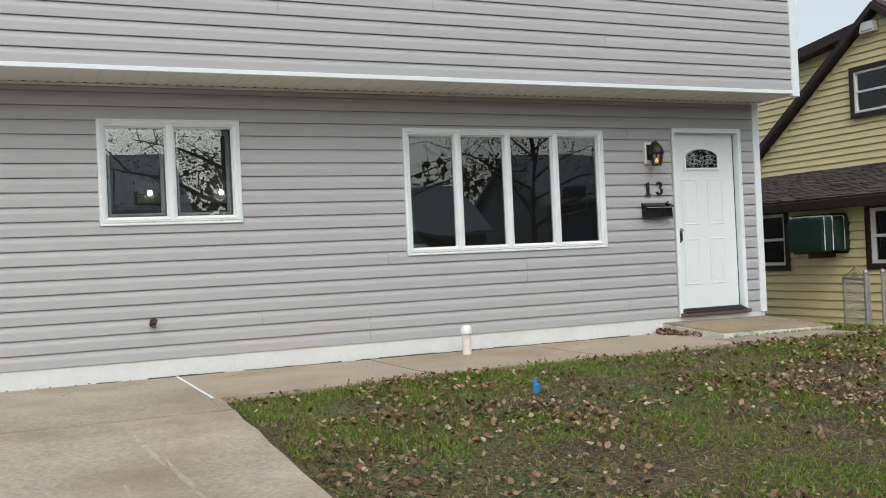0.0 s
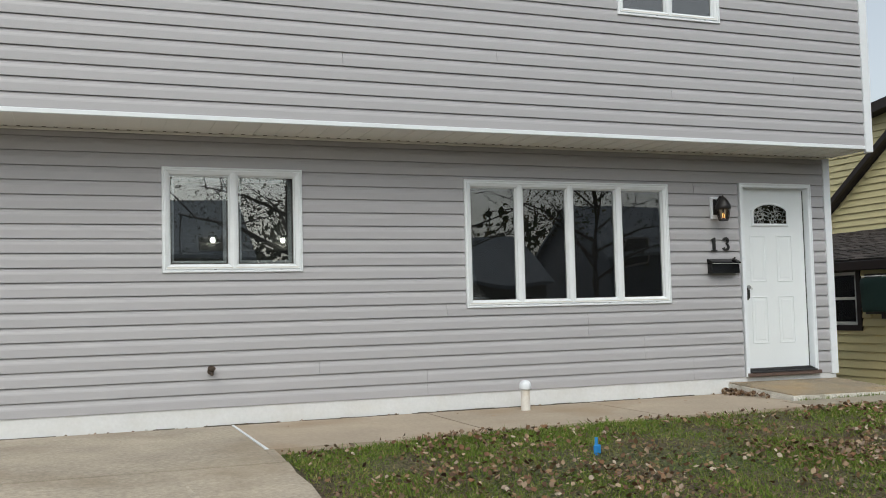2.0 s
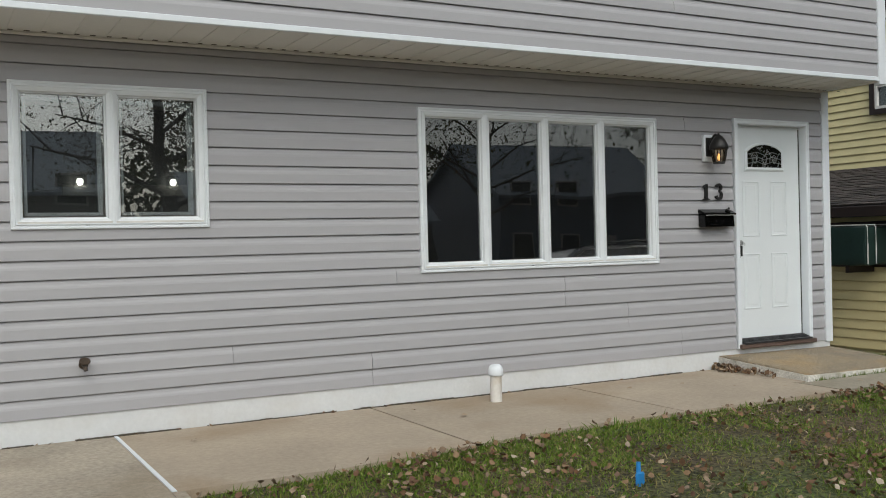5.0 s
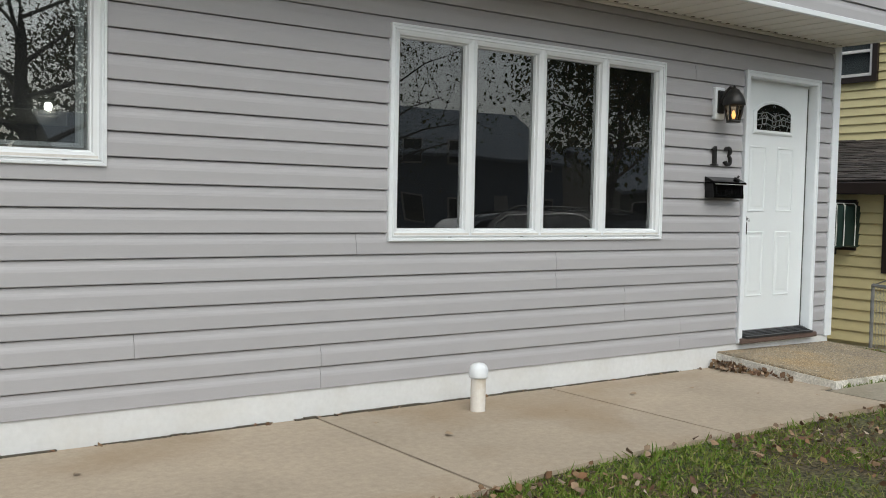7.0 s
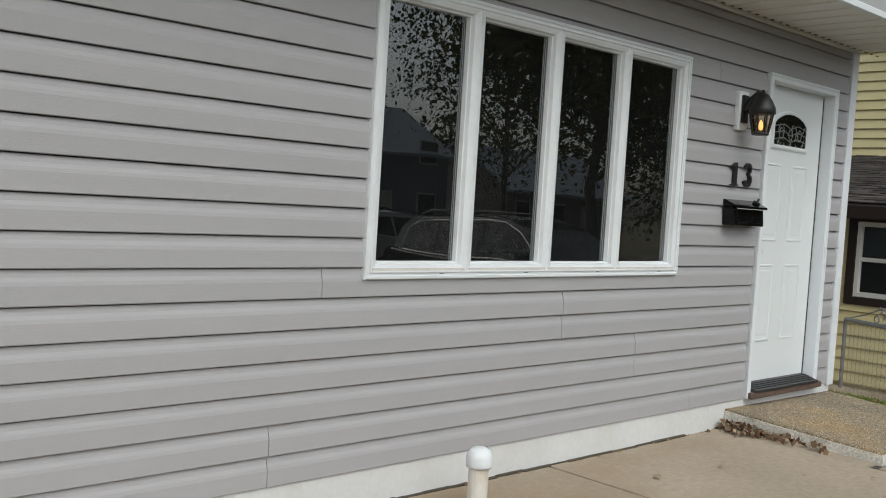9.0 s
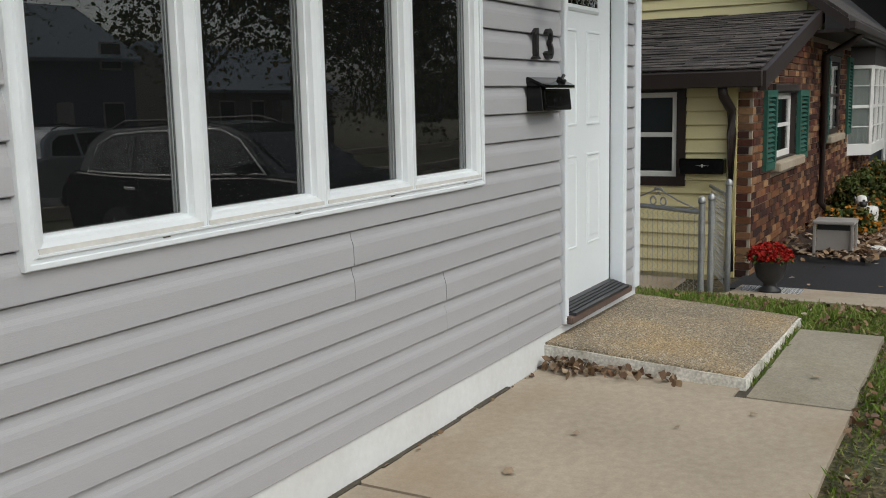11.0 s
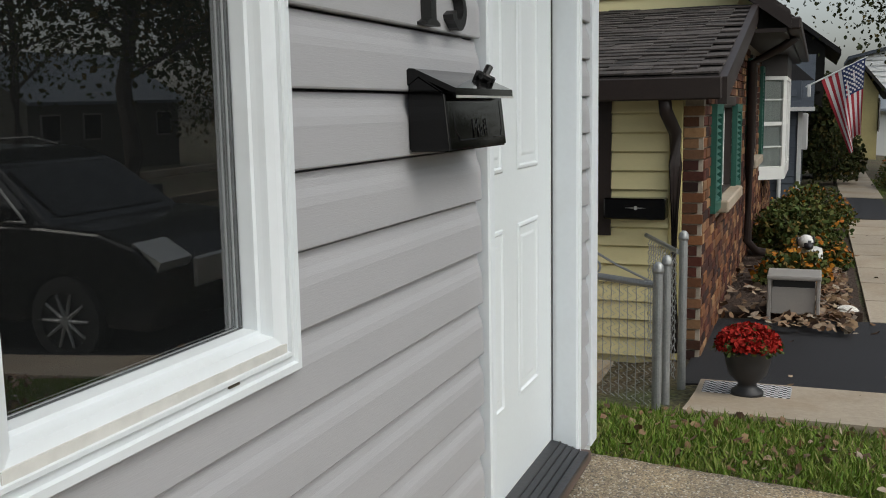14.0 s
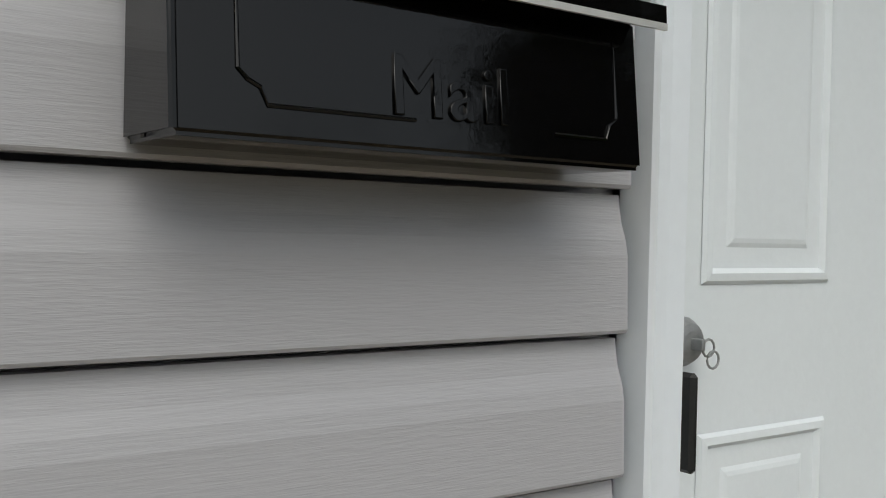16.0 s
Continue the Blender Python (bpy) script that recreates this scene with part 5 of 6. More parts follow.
b = prism([(9.46 + r_ * math.cos(k * 0.524), 1.115 + r_ * 0.6 * math.sin(k * 0.524)) for k, r_ in enumerate((0.07, 0.008, 0.02, 0.024, 0.02, 0.008, 0.07, 0.008, 0.02, 0.024, 0.02, 0.008))], "x", 12.854, 12.862)
part("emblem", b, STEEL, lb, "small silver star ornament")


def downspout(points, label):
    d = thing("downspout", label, "downspout", "downspouts")
    part("pipe", tube(points, 0.045, 8), BROWN, d, smooth=True)


downspout([(12.74, 9.26, 1.84), (12.76, 9.255, 1.76), (12.93, 9.215, 1.62), (12.93, 9.21, 1.4), (12.93, 9.21, 0.12)], "dark brown downspout at the corner of the yellow wall")
downspout([(16.9, 8.56, 2.46), (16.95, 8.7, 2.36), (17.0, 8.98, 2.22), (17.0, 8.985, 1.2), (17.0, 8.985, 0.36), (17.1, 8.9, 0.24), (17.3, 8.7, 0.18)], "dark brown downspout on the brick wall")


# front windows of the brick wall with green shutters
def shutter(x0, x1, z0, z1, parent):
    s = part("shutter", ring(x0, x1, z0, z1, [(0, 9.04), (0, 8.995), (0.07, 8.995), (0.07, 9.04)]), GREENSH, parent, "green louvred shutter")
    zz = z0 + 0.09
    while zz < z1 - 0.08:
        b = box(-(x1 - x0) / 2 + 0.06, (x1 - x0) / 2 - 0.06, -0.02, 0.02, -0.004, 0.004)
        o = part("slat", b, GREENSH, s)
        o.matrix_local = pose((x0 + x1) / 2, 9.018, zz, 40)
        zz += 0.05


def front_window(x0, x1, z0, z1, shutters, label, y=9.025, frame_mat=None, sill_x=0.1):
    w = thing("shuttered_window", label, "window")
    if y > 9.06:
        part("reveal", ring(x0, x1, z0, z1, [(0, 9.04), (0.012, 9.04), (0.012, y + 0.06)]), BROWN, w, "dark brown reveal")
        # Dark sheet stands for unlit depth behind this window.
        part("back", box(x0, x1, y + 0.1, y + 0.11, z0, z1), DARKWALL, w)
    part("frame", ring(x0 + 0.012, x1 - 0.012, z0 + 0.012, z1 - 0.012, [(0, y + 0.025), (0, y), (0.06, y), (0.065, y + 0.015), (0.065, y + 0.055)]), frame_mat or WHITEPAINT, w)
    part("rail", box(x0 + 0.06, x1 - 0.06, y + 0.005, y + 0.025, (z0 + z1) / 2 - 0.02, (z0 + z1) / 2 + 0.02), frame_mat or WHITEPAINT, w)
    part("pane", box(x0 + 0.05, x1 - 0.05, y + 0.017, y + 0.023, z0 + 0.05, z1 - 0.05), GLASSFAR, w)
    part("sill", box(x0 - sill_x, x1 + sill_x, 8.94, 9.05, z0 - 0.1, z0 - 0.005, 0.012), CONCRETE, w, "grey stone sill")
    part("lintel", box(x0 - 0.05, x1 + 0.05, 9.01, 9.052, z1 + 0.004, z1 + 0.08, 0.005), BROWN, w)
    for a, c in shutters:
        shutter(a, c, z0 - 0.06, z1 + 0.02, w)


front_window(14.0, 15.3, 1.08, 1.78, ((13.46, 13.97), (15.33, 15.93)), "white window set deep between open green shutters in brick", 9.1)
front_window(17.6, 18.75, 1.19, 2.25, ((17.07, 17.57), (19.5, 20.0)), "dark window with green shutters beside the bay", 9.025, BROWN)
# bay window
bay = thing("bay_window", "white painted bay window on the brick front", "bay window")
BAY = ((20.0, 9.12), (20.3, 8.73), (22.4, 8.73), (22.7, 9.12))
part("bay_base", prism(BAY, "z", 0.78, 0.9), WHITEPAINT, bay)
part("bay_head", prism(BAY, "z", 2.16, 2.44), BROWN, bay)
for (xa, ya), (xb, yb) in zip(BAY, BAY[1:]):
    d = Vector((xb - xa, yb - ya, 0))
    ln = d.length
    m = Matrix.Translation((xa, ya, 0)) @ Matrix.Rotation(math.atan2(d.y, d.x), 4, "Z")
    n_ = 1 if ln < 1 else 3
    for i in range(n_):
        f = part("frame", ring(ln * i / n_, ln * (i + 1) / n_, 0.9, 2.16, [(0, 0.06), (0, 0), (0.05, 0), (0.055, 0.03), (0.055, 0.05)]), WHITEPAINT, bay)
        f.matrix_local = m
        for zz in (1.22, 1.53, 1.85):
            q = part("bar", box(ln * i / n_ + 0.05, ln * (i + 1) / n_ - 0.05, 0.012, 0.035, zz - (0.025 if zz == 1.53 else 0.01), zz + (0.025 if zz == 1.53 else 0.01)), WHITEPAINT, f)
        part("pane", box(ln * i / n_ + 0.04, ln * (i + 1) / n_ - 0.04, 0.036, 0.04, 0.94, 2.12), CLEARGLASS, f)
        part("curtain", box(ln * i / n_ + 0.05, ln * (i + 1) / n_ - 0.05, 0.05, 0.058, 0.95, 2.1), NET, f, "pale net curtain")

# chain-link gate and posts
def post(x, y, h, name="fence_post"):
    t = thing(name, "weathered galvanised steel fence post with domed cap", "fence post", "fence posts")
    z0 = ground_z(x, y) - 0.05
    part("tube", cyl((x, y, z0), (x, y, h), 0.026, seg=14), GALV, t)
    part("cap", lathe([(0.03, 0.0), (0.032, 0.012), (0.026, 0.04), (0.012, 0.055), (0.0, 0.057)], 14, (x, y, h - 0.005)), GALV, t, smooth=True)


post(11.45, 9.095, 0.925)
post(11.74, 9.09, 0.92)
post(12.22, 9.06, 1.0)
gate = thing("chain_link_gate", "open chain-link gate with scrolled top in galvanised steel", "gate")
GA, GB = Vector((11.5, 9.1, 0.0)), Vector((12.0, 9.98, 0.0))
part("frame_tube", tube([GA + Vector((0, 0, 0.16)), GA + Vector((0, 0, 0.84))], 0.02, 8), GALV, gate)
part("frame_tube", tube([GB + Vector((0, 0, 0.16)), GB + Vector((0, 0, 0.84))], 0.02, 8), GALV, gate)
part("frame_tube", tube([GA + Vector((0, 0, 0.84)), GB + Vector((0, 0, 0.84))], 0.02, 8), GALV, gate)
b = bmesh.new()
gm = (GA + GB) / 2
gd = (GB - GA).normalized()
for sgn in (-1, 1):
    tube([gm + gd * sgn * 0.48 + Vector((0, 0, 0.85)), gm + gd * sgn * 0.22 + Vector((0, 0, 0.92)), gm + gd * sgn * 0.08 + Vector((0, 0, 0.97)), gm + Vector((0, 0, 1.0))], 0.007, 5, b)
    tube([gm + gd * sgn * (0.06 + 0.035 * math.cos(t * 0.7)) + Vector((0, 0, 0.895 + 0.035 * math.sin(t * 0.7))) for t in range(10)], 0.007, 5, b)
    tube([gm + gd * sgn * (0.02 + 0.03 * math.cos(t * 0.7)) + Vector((0, 0, 0.98 + 0.03 * math.sin(t * 0.7))) for t in range(8)], 0.006, 5, b)
part("scroll", b, GALV, gate, "scrolled wire ornament")


def chain_link(parent, a, c, z0, z1, pitch=0.06, r=0.0026):
    b = bmesh.new()
    d = (c - a)
    ln = d.length
    d = d / ln
    n_ = int(ln / pitch)
    for i in range(n_):
        pts = []
        k, zz = 0, z0
        while zz <= z1 + 1e-6:
            u = (i + (0.5 if k % 2 else 0.0) + (0.25 if i % 1 else 0)) * pitch
            pts.append(a + d * min(ln, u + 0.25 * pitch * (1 if k % 2 else -1) + 0.25 * pitch) + Vector((0.004 * (-1) ** k, 0, zz)))
            zz += pitch * 0.5
            k += 1
        tube(pts, r, 3, b)
        tube([p_ + d * pitch * (0.5 if j % 2 == 0 else -0.5) for j, p_ in enumerate(pts)], r, 3, b)
    part("wire_mesh", b, GALV, parent)


chain_link(gate, GA, GB, 0.16, 0.84)
nf = thing("chain_link_fence", "short run of chain-link fence at the brick corner", "fence")
chain_link(nf, Vector((12.24, 9.1, 0)), Vector((12.95, 9.4, 0)), 0.12, 0.92)
part("top_tube", tube([(12.22, 9.09, 0.92), (12.95, 9.4, 0.92)], 0.016, 8), GALV, nf)

LATTICE = material("lattice_mat", (0.5, 0.5, 0.5), 0.8, var=0.2)
ck = LATTICE.node_tree.nodes.new("ShaderNodeTexChecker")
ck.inputs["Scale"].default_value = 45.0
ck.inputs["Color1"].default_value, ck.inputs["Color2"].default_value = (0.6, 0.61, 0.62, 1), (0.02, 0.02, 0.022, 1)
gm = LATTICE.node_tree.nodes.new("ShaderNodeNewGeometry")
LATTICE.node_tree.links.new(gm.outputs["Position"], ck.inputs["Vector"])
LATTICE.node_tree.links.new(ck.outputs["Color"], LATTICE.node_tree.nodes["Principled BSDF"].inputs["Base Color"])
# potted mum on a mat, hose box, statue, shrubs
tagged(part("door_mat", box(11.72, 12.24, 8.42, 8.92, 0.10, 0.135, 0.006), LATTICE), "black and white woven mat under the flower pot", "mat")
pot = thing("flower_pot", "charcoal urn-shaped flower pot with red chrysanthemums", "flower pot")
part("urn", lathe([(r_ * 0.7, h_ * 0.8) for r_, h_ in ((0.0, 0.0), (0.13, 0.0), (0.13, 0.03), (0.08, 0.06), (0.075, 0.09), (0.15, 0.15), (0.18, 0.24), (0.195, 0.32), (0.21, 0.33), (0.21, 0.35), (0.18, 0.35), (0.17, 0.31), (0.0, 0.3))], 24, (12.0, 8.66, 0.135)), POTM, pot, smooth=True)
bush(12.0, 8.66, 0.175, 0.15, 800, 3, "round red chrysanthemum in the urn", GREENMIX, 0.034, 1500, REDMIX, z=0.385, name="chrysanthemum", cat="flowers")
hb = thing("hose_box", "taupe plastic hose reel box on short legs", "hose box")
part("box_body", box(14.2, 14.5, 8.3, 8.62, 0.17, 0.38), GREYPLASTIC, hb)
part("box_lid", box(14.16, 14.54, 8.26, 8.66, 0.44, 0.475, 0.012, seg=2), GREYPLASTIC, hb)
part("dark_slot", box(14.2, 14.5, 8.305, 8.615, 0.381, 0.44), IRON, hb)
for yy in (8.265, 8.625):
    for xx in (14.17, 14.5):
        part("leg", box(xx, xx + 0.035, yy, yy + 0.03, 0.09, 0.445, 0.006), GREYPLASTIC, hb)
st = box(16.02, 16.5, 8.22, 8.5, 0.24, 0.46, 0.05, seg=2)
for yy in (8.27, 8.45):
    for xx in (16.08, 16.44):
        cyl((xx, yy, 0.1), (xx, yy, 0.28), 0.045, 0.05, 8, st)
cyl((16.1, 8.38, 0.4), (16.0, 8.4, 0.53), 0.08, 0.065, 10, st)
bmesh.ops.create_uvsphere(st, u_segments=14, v_segments=10, radius=0.09, matrix=pose(15.98, 8.4, 0.57) @ Matrix.Diagonal((1.1, 0.95, 0.9, 1)))
bmesh.ops.create_uvsphere(st, u_segments=10, v_segments=8, radius=0.055, matrix=pose(15.9, 8.37, 0.53) @ Matrix.Diagonal((1.1, 0.9, 0.8, 1)))
for yy in (8.32, 8.49):
    bmesh.ops.create_uvsphere(st, u_segments=8, v_segments=6, radius=0.04, matrix=pose(15.98, yy, 0.59) @ Matrix.Diagonal((0.8, 0.35, 1.3, 1)))
bmesh.ops.subdivide_edges(st, edges=[e for e in st.edges if e.calc_length() > 0.1], cuts=5, use_grid_fill=True)
st.faces.ensure_lookup_table()
for fc in st.faces:
    c = fc.calc_center_median()
    snout = (c - Vector((15.9, 8.37, 0.53))).length < 0.062 or abs(c.y - 8.405) > 0.075 and c.z > 0.54
    fc.material_index = 1 if snout or (c.z < 0.47 and noise.noise(c * 17) > 0.33) else 0
for v in st.verts:
    v.co = Vector((16.2, 8.36, 0.1)) + (v.co - Vector((16.2, 8.36, 0.1))) * 0.85
dog = part("garden_statue", st, STATUEM, smooth=True)
dog.data.materials.append(POTM)
tagged(dog, "white planter statue of a dog with black spots", "statue")
rock = bmesh.new()
bmesh.ops.create_icosphere(rock, subdivisions=3, radius=0.1, matrix=pose(14.5, 8.07, 0.14) @ Matrix.Diagonal((1.0, 1.1, 0.75, 1)))
for v in rock.verts:
    v.co += noise.noise_vector(v.co * 7) * 0.03
tagged(part("edging_stone", rock, STEPSIDE), "pale rough edging stone at the bed", "stone")
bush(15.7, 8.5, 0.35, 0.32, 1600, 11, "low green plant with orange flowers", GREENMIX, 0.06, 150, ORANGEMIX, z=0.12)
bush(16.7, 8.3, 0.35, 0.34, 1600, 12, "low green plant with orange flowers in bed", GREENMIX, 0.06, 150, ORANGEMIX, z=0.12)
bush(17.8, 8.55, 0.42, 0.55, 2600, 13, "rounded green shrub against the brick", GREENMIX, 0.06, z=0.12)
bush(18.9, 8.5, 0.5, 0.62, 2600, 14, "rounded green shrub with browning leaves", GREENMIX, 0.06, 60, ORANGEMIX, z=0.12)
bush(20.3, 8.35, 0.5, 0.55, 2200, 15, "reddish green shrub below the bay", GREENMIX, 0.06, 90, ORANGEMIX, z=0.12)
bush(27.5, 6.45, 0.75, 0.95, 2600, 16, "thin green shrub with yellow leaves beyond the lawn", GREENMIX, 0.07, 40, ORANGEMIX, z=0.05)

# blue-grey house and flag
bh = thing("blue_house", "blue-grey clapboard house with white trim", "house")
bw = part("wall", box(25.0, 33.0, 8.62, 16.0, 0.0, 2.2), BLUESID, bh)
z = 0.1
while z < 1.95:
    ob = mesh_part("clapboard", clap_mesh(7.3, 0.13, 0.02, "x", lap=False), BLUESID, bw)
    ob.location = (25.0, 16.0, z)
    z += 0.13
part("roof", prism(((8.3, 2.02), (8.3, 2.12), (12.2, 5.6), (16.5, 2.12), (16.5, 2.02)), "x", 25.9, 33.4), DARKROOF, bh)
part("porch_roof", prism(((24.7, 1.72), (27.2, 2.75), (27.2, 2.62), (24.7, 1.64)), "y", 8.4, 16.0), GREYROOF, bh, "grey-blue shingle porch roof")
part("fascia", box(24.66, 24.74, 8.38, 16.0, 1.66, 1.73), WHITEPAINT, bh, "white fascia")
part("corner_board", box(24.96, 25.03, 8.585, 8.66, 0.0, 1.65), WHITEPAINT, bh, "white corner board")
part("downspout", tube([(24.9, 8.9, 1.65), (24.92, 8.95, 1.5), (24.92, 8.95, 0.1)], 0.04, 6), WHITEPAINT, bh)
part("window", box(26.4, 27.0, 8.5, 8.62, 0.9, 1.6, 0.02), WHITEPAINT, bh, "white box window")
bush(30.5, 8.1, 0.75, 1.7, 3200, 41, "tall dark evergreen shrub beside the blue house", TREEMIX, 0.14, z=0.1)
bush(28.2, 7.95, 0.5, 1.2, 1600, 42, "dark hedge by the far walk", TREEMIX, 0.08, z=0.1)
flag = thing("flag", "red white and blue striped flag hanging from an angled pole", "flag")
FP, FT = Vector((24.75, 8.30, 2.2)), Vector((24.75, 7.60, 2.55))
part("bracket", box(24.72, 24.78, 8.46, 8.52, 1.9, 2.12, 0.01), WHITEPAINT, flag)
part("pole", tube([FP + (FP - FT) * 0.35, FT + (FT - FP) * 0.05], 0.014, 8), WHITEPAINT, flag)


def flag_point(u, v):
    """u along the hoist from the pole's foot to its tip, v down the fly."""
    p = FP.lerp(FT, u)
    fold = max(0.0, u - 0.62) * v
    return p + Vector((0.1 * math.sin(v * 4 + u * 6) * (0.3 + v) - 0.3 * fold, -(0.5 * (1 - u) - 0.04 * u) * v - 0.03 * math.sin(u * 9) * v, -1.27 * v - 0.05 * math.sin(u * 7) * v))


def flag_piece(name, u0, u1, v0, v1, mat, off=0.0):
    b = bmesh.new()
    nu, nv = 3, 14
    for side in (0.0, 0.003):
        g = [[b.verts.new(flag_point(u0 + (u1 - u0) * i / nu, v0 + (v1 - v0) * j / nv) + Vector((-off - side, 0, 0))) for i in range(nu + 1)] for j in range(nv + 1)]
        for j in range(nv):
            for i in range(nu):
                b.faces.new((g[j][i], g[j][i + 1], g[j + 1][i + 1], g[j + 1][i]))
    return part(name, b, mat, flag, smooth=True)


for i in range(13):
    flag_piece("stripe", i / 13, (i + 1) / 13, 0.0, 1.0, FLAGRED if i % 2 == 0 else FLAGWHITE)
flag_piece("canton", 6 / 13, 1.0, 0.0, 0.4, FLAGBLUE, 0.006)
for i in range(9):
    for j in range(6 if i % 2 == 0 else 5):
        q = flag_point(6 / 13 + 7 / 13 * (i + 1) / 10, 0.4 * (j + (0.6 if i % 2 == 0 else 1.1)) / 6.2) + Vector((-0.014, 0, 0))
        b = bmesh.new()
        bmesh.ops.create_cone(b, cap_ends=True, segments=5, radius1=0.02, radius2=0.02, depth=0.003, matrix=Matrix.Translation(q) @ pose(0, 0, 0, 0, 90, 0))
        part("star", b, FLAGWHITE, flag, "white star")


# ---- far houses, street, cars ----
DARKBROWN = material("dark_brown_siding", (0.022, 0.02, 0.018), 0.9, var=0.2, scale=2, fine=20)
OLIVE = material("olive_siding", (0.42, 0.36, 0.17), 0.7, var=0.15, scale=2, fine=20)
def far_house(x, y, w, d, h, ridge, wallm, roofm, label, face=1):
    """A plain gabled house; ridge along x; face: 1 for a front towards +y, -1 towards -y."""
    t = thing("house", label, "house")
    z0 = -0.3
    part("wall", box(x - w / 2, x + w / 2, y - d / 2, y + d / 2, z0 - 1.0, h), wallm, t)
    part("gable", prism(((y - d / 2, h), (y + d / 2, h), (y, ridge)), "x", x - w / 2 + 0.02, x + w / 2 - 0.02), wallm, t)
    part("roof", prism(((y - d / 2 - 0.4, h - 0.1), (y, ridge + 0.15), (y + d / 2 + 0.4, h - 0.1), (y + d / 2 + 0.4, h - 0.25), (y, ridge), (y - d / 2 - 0.4, h - 0.25)), "x", x - w / 2 - 0.3, x + w / 2 + 0.3), roofm, t)
    f = y + face * d / 2
    for i in range(4):
        cx = x - w / 2 + w * (i + 0.5) / 4
        if i == 2:
            part("door", box(cx - 0.45, cx + 0.45, f - 0.03, f + 0.05 * face, z0 + 0.2, z0 + 2.25, 0.01), GREYPLASTIC, t)
            continue
        for lv in range(1 if h < 3.5 else 2):
            zz = z0 + 1.0 + 2.6 * lv
            wn_ = part("window", box(cx - 0.6, cx + 0.6, f - 0.03, f + 0.06 * face, zz, zz + 1.25, 0.01), GREYPLASTIC, t)
            part("pane", box(cx - 0.52, cx + 0.52, f - 0.02, f + 0.075 * face, zz + 0.08, zz + 1.17), CARGLASS, wn_)
    return t


far_house(48.0, 6.85, 4.0, 1.2, 2.15, 3.1, OLIVE, DARKROOF, "pale yellow house with a dark roof down the street", -1)
far_house(38.5, 12.7, 7.0, 9.0, 3.3, 6.8, DARKBROWN, DARKROOF, "dark brown house with a black roof past the blue house", -1)
white = far_house(60.0, 1.5, 8.0, 10.4, 4.0, 5.1, WHITEPAINT, GREYROOF, "white clapboard house far down the street", -1)
for i in range(17):
    ob = mesh_part("clapboard", clap_mesh(10.3, 0.25, 0.05, "x", lap=False), WHITEPAINT, white)
    ob.location = (55.98, 6.65, -0.3 + i * 0.25)
part("porch_roof", prism(((53.6, 1.5), (56.0, 2.25), (56.0, 2.12), (53.6, 1.38)), "y", -3.0, 6.4), PALEROOF, white, "pale grey porch roof")
part("porch_wall", box(54.0, 55.95, -3.0, 6.2, -1.3, 1.42), WHITEPAINT, white)
for i, (xx, mat_) in enumerate(((-12, FARHOUSE), (3, FARHOUSE), (17, FARHOUSE), (31, BLUESID), (46, FARHOUSE))):
    far_house(xx, -27.0, 10.5, 8.0, 3.9 if i % 2 else 2.6, 6.4 if i % 2 else 4.9, mat_, PALEROOF, "house across the street with a pale grey roof")
tagged(sheet("road", [-300, -60, -20, 0, 20, 60, 300], [-12.5, -9, -5.0], 0.0, ROADM, 0.1), "grey asphalt street", "road", kind="structure")
for yy, lab in ((-5.0, "near kerb"), (-12.66, "far kerb")):
    tagged(part("kerb", box(-300, 300, yy, yy + 0.15, -0.45, -0.18, 0.02), CONCRETE), "concrete street kerb", "kerb", kind="structure")


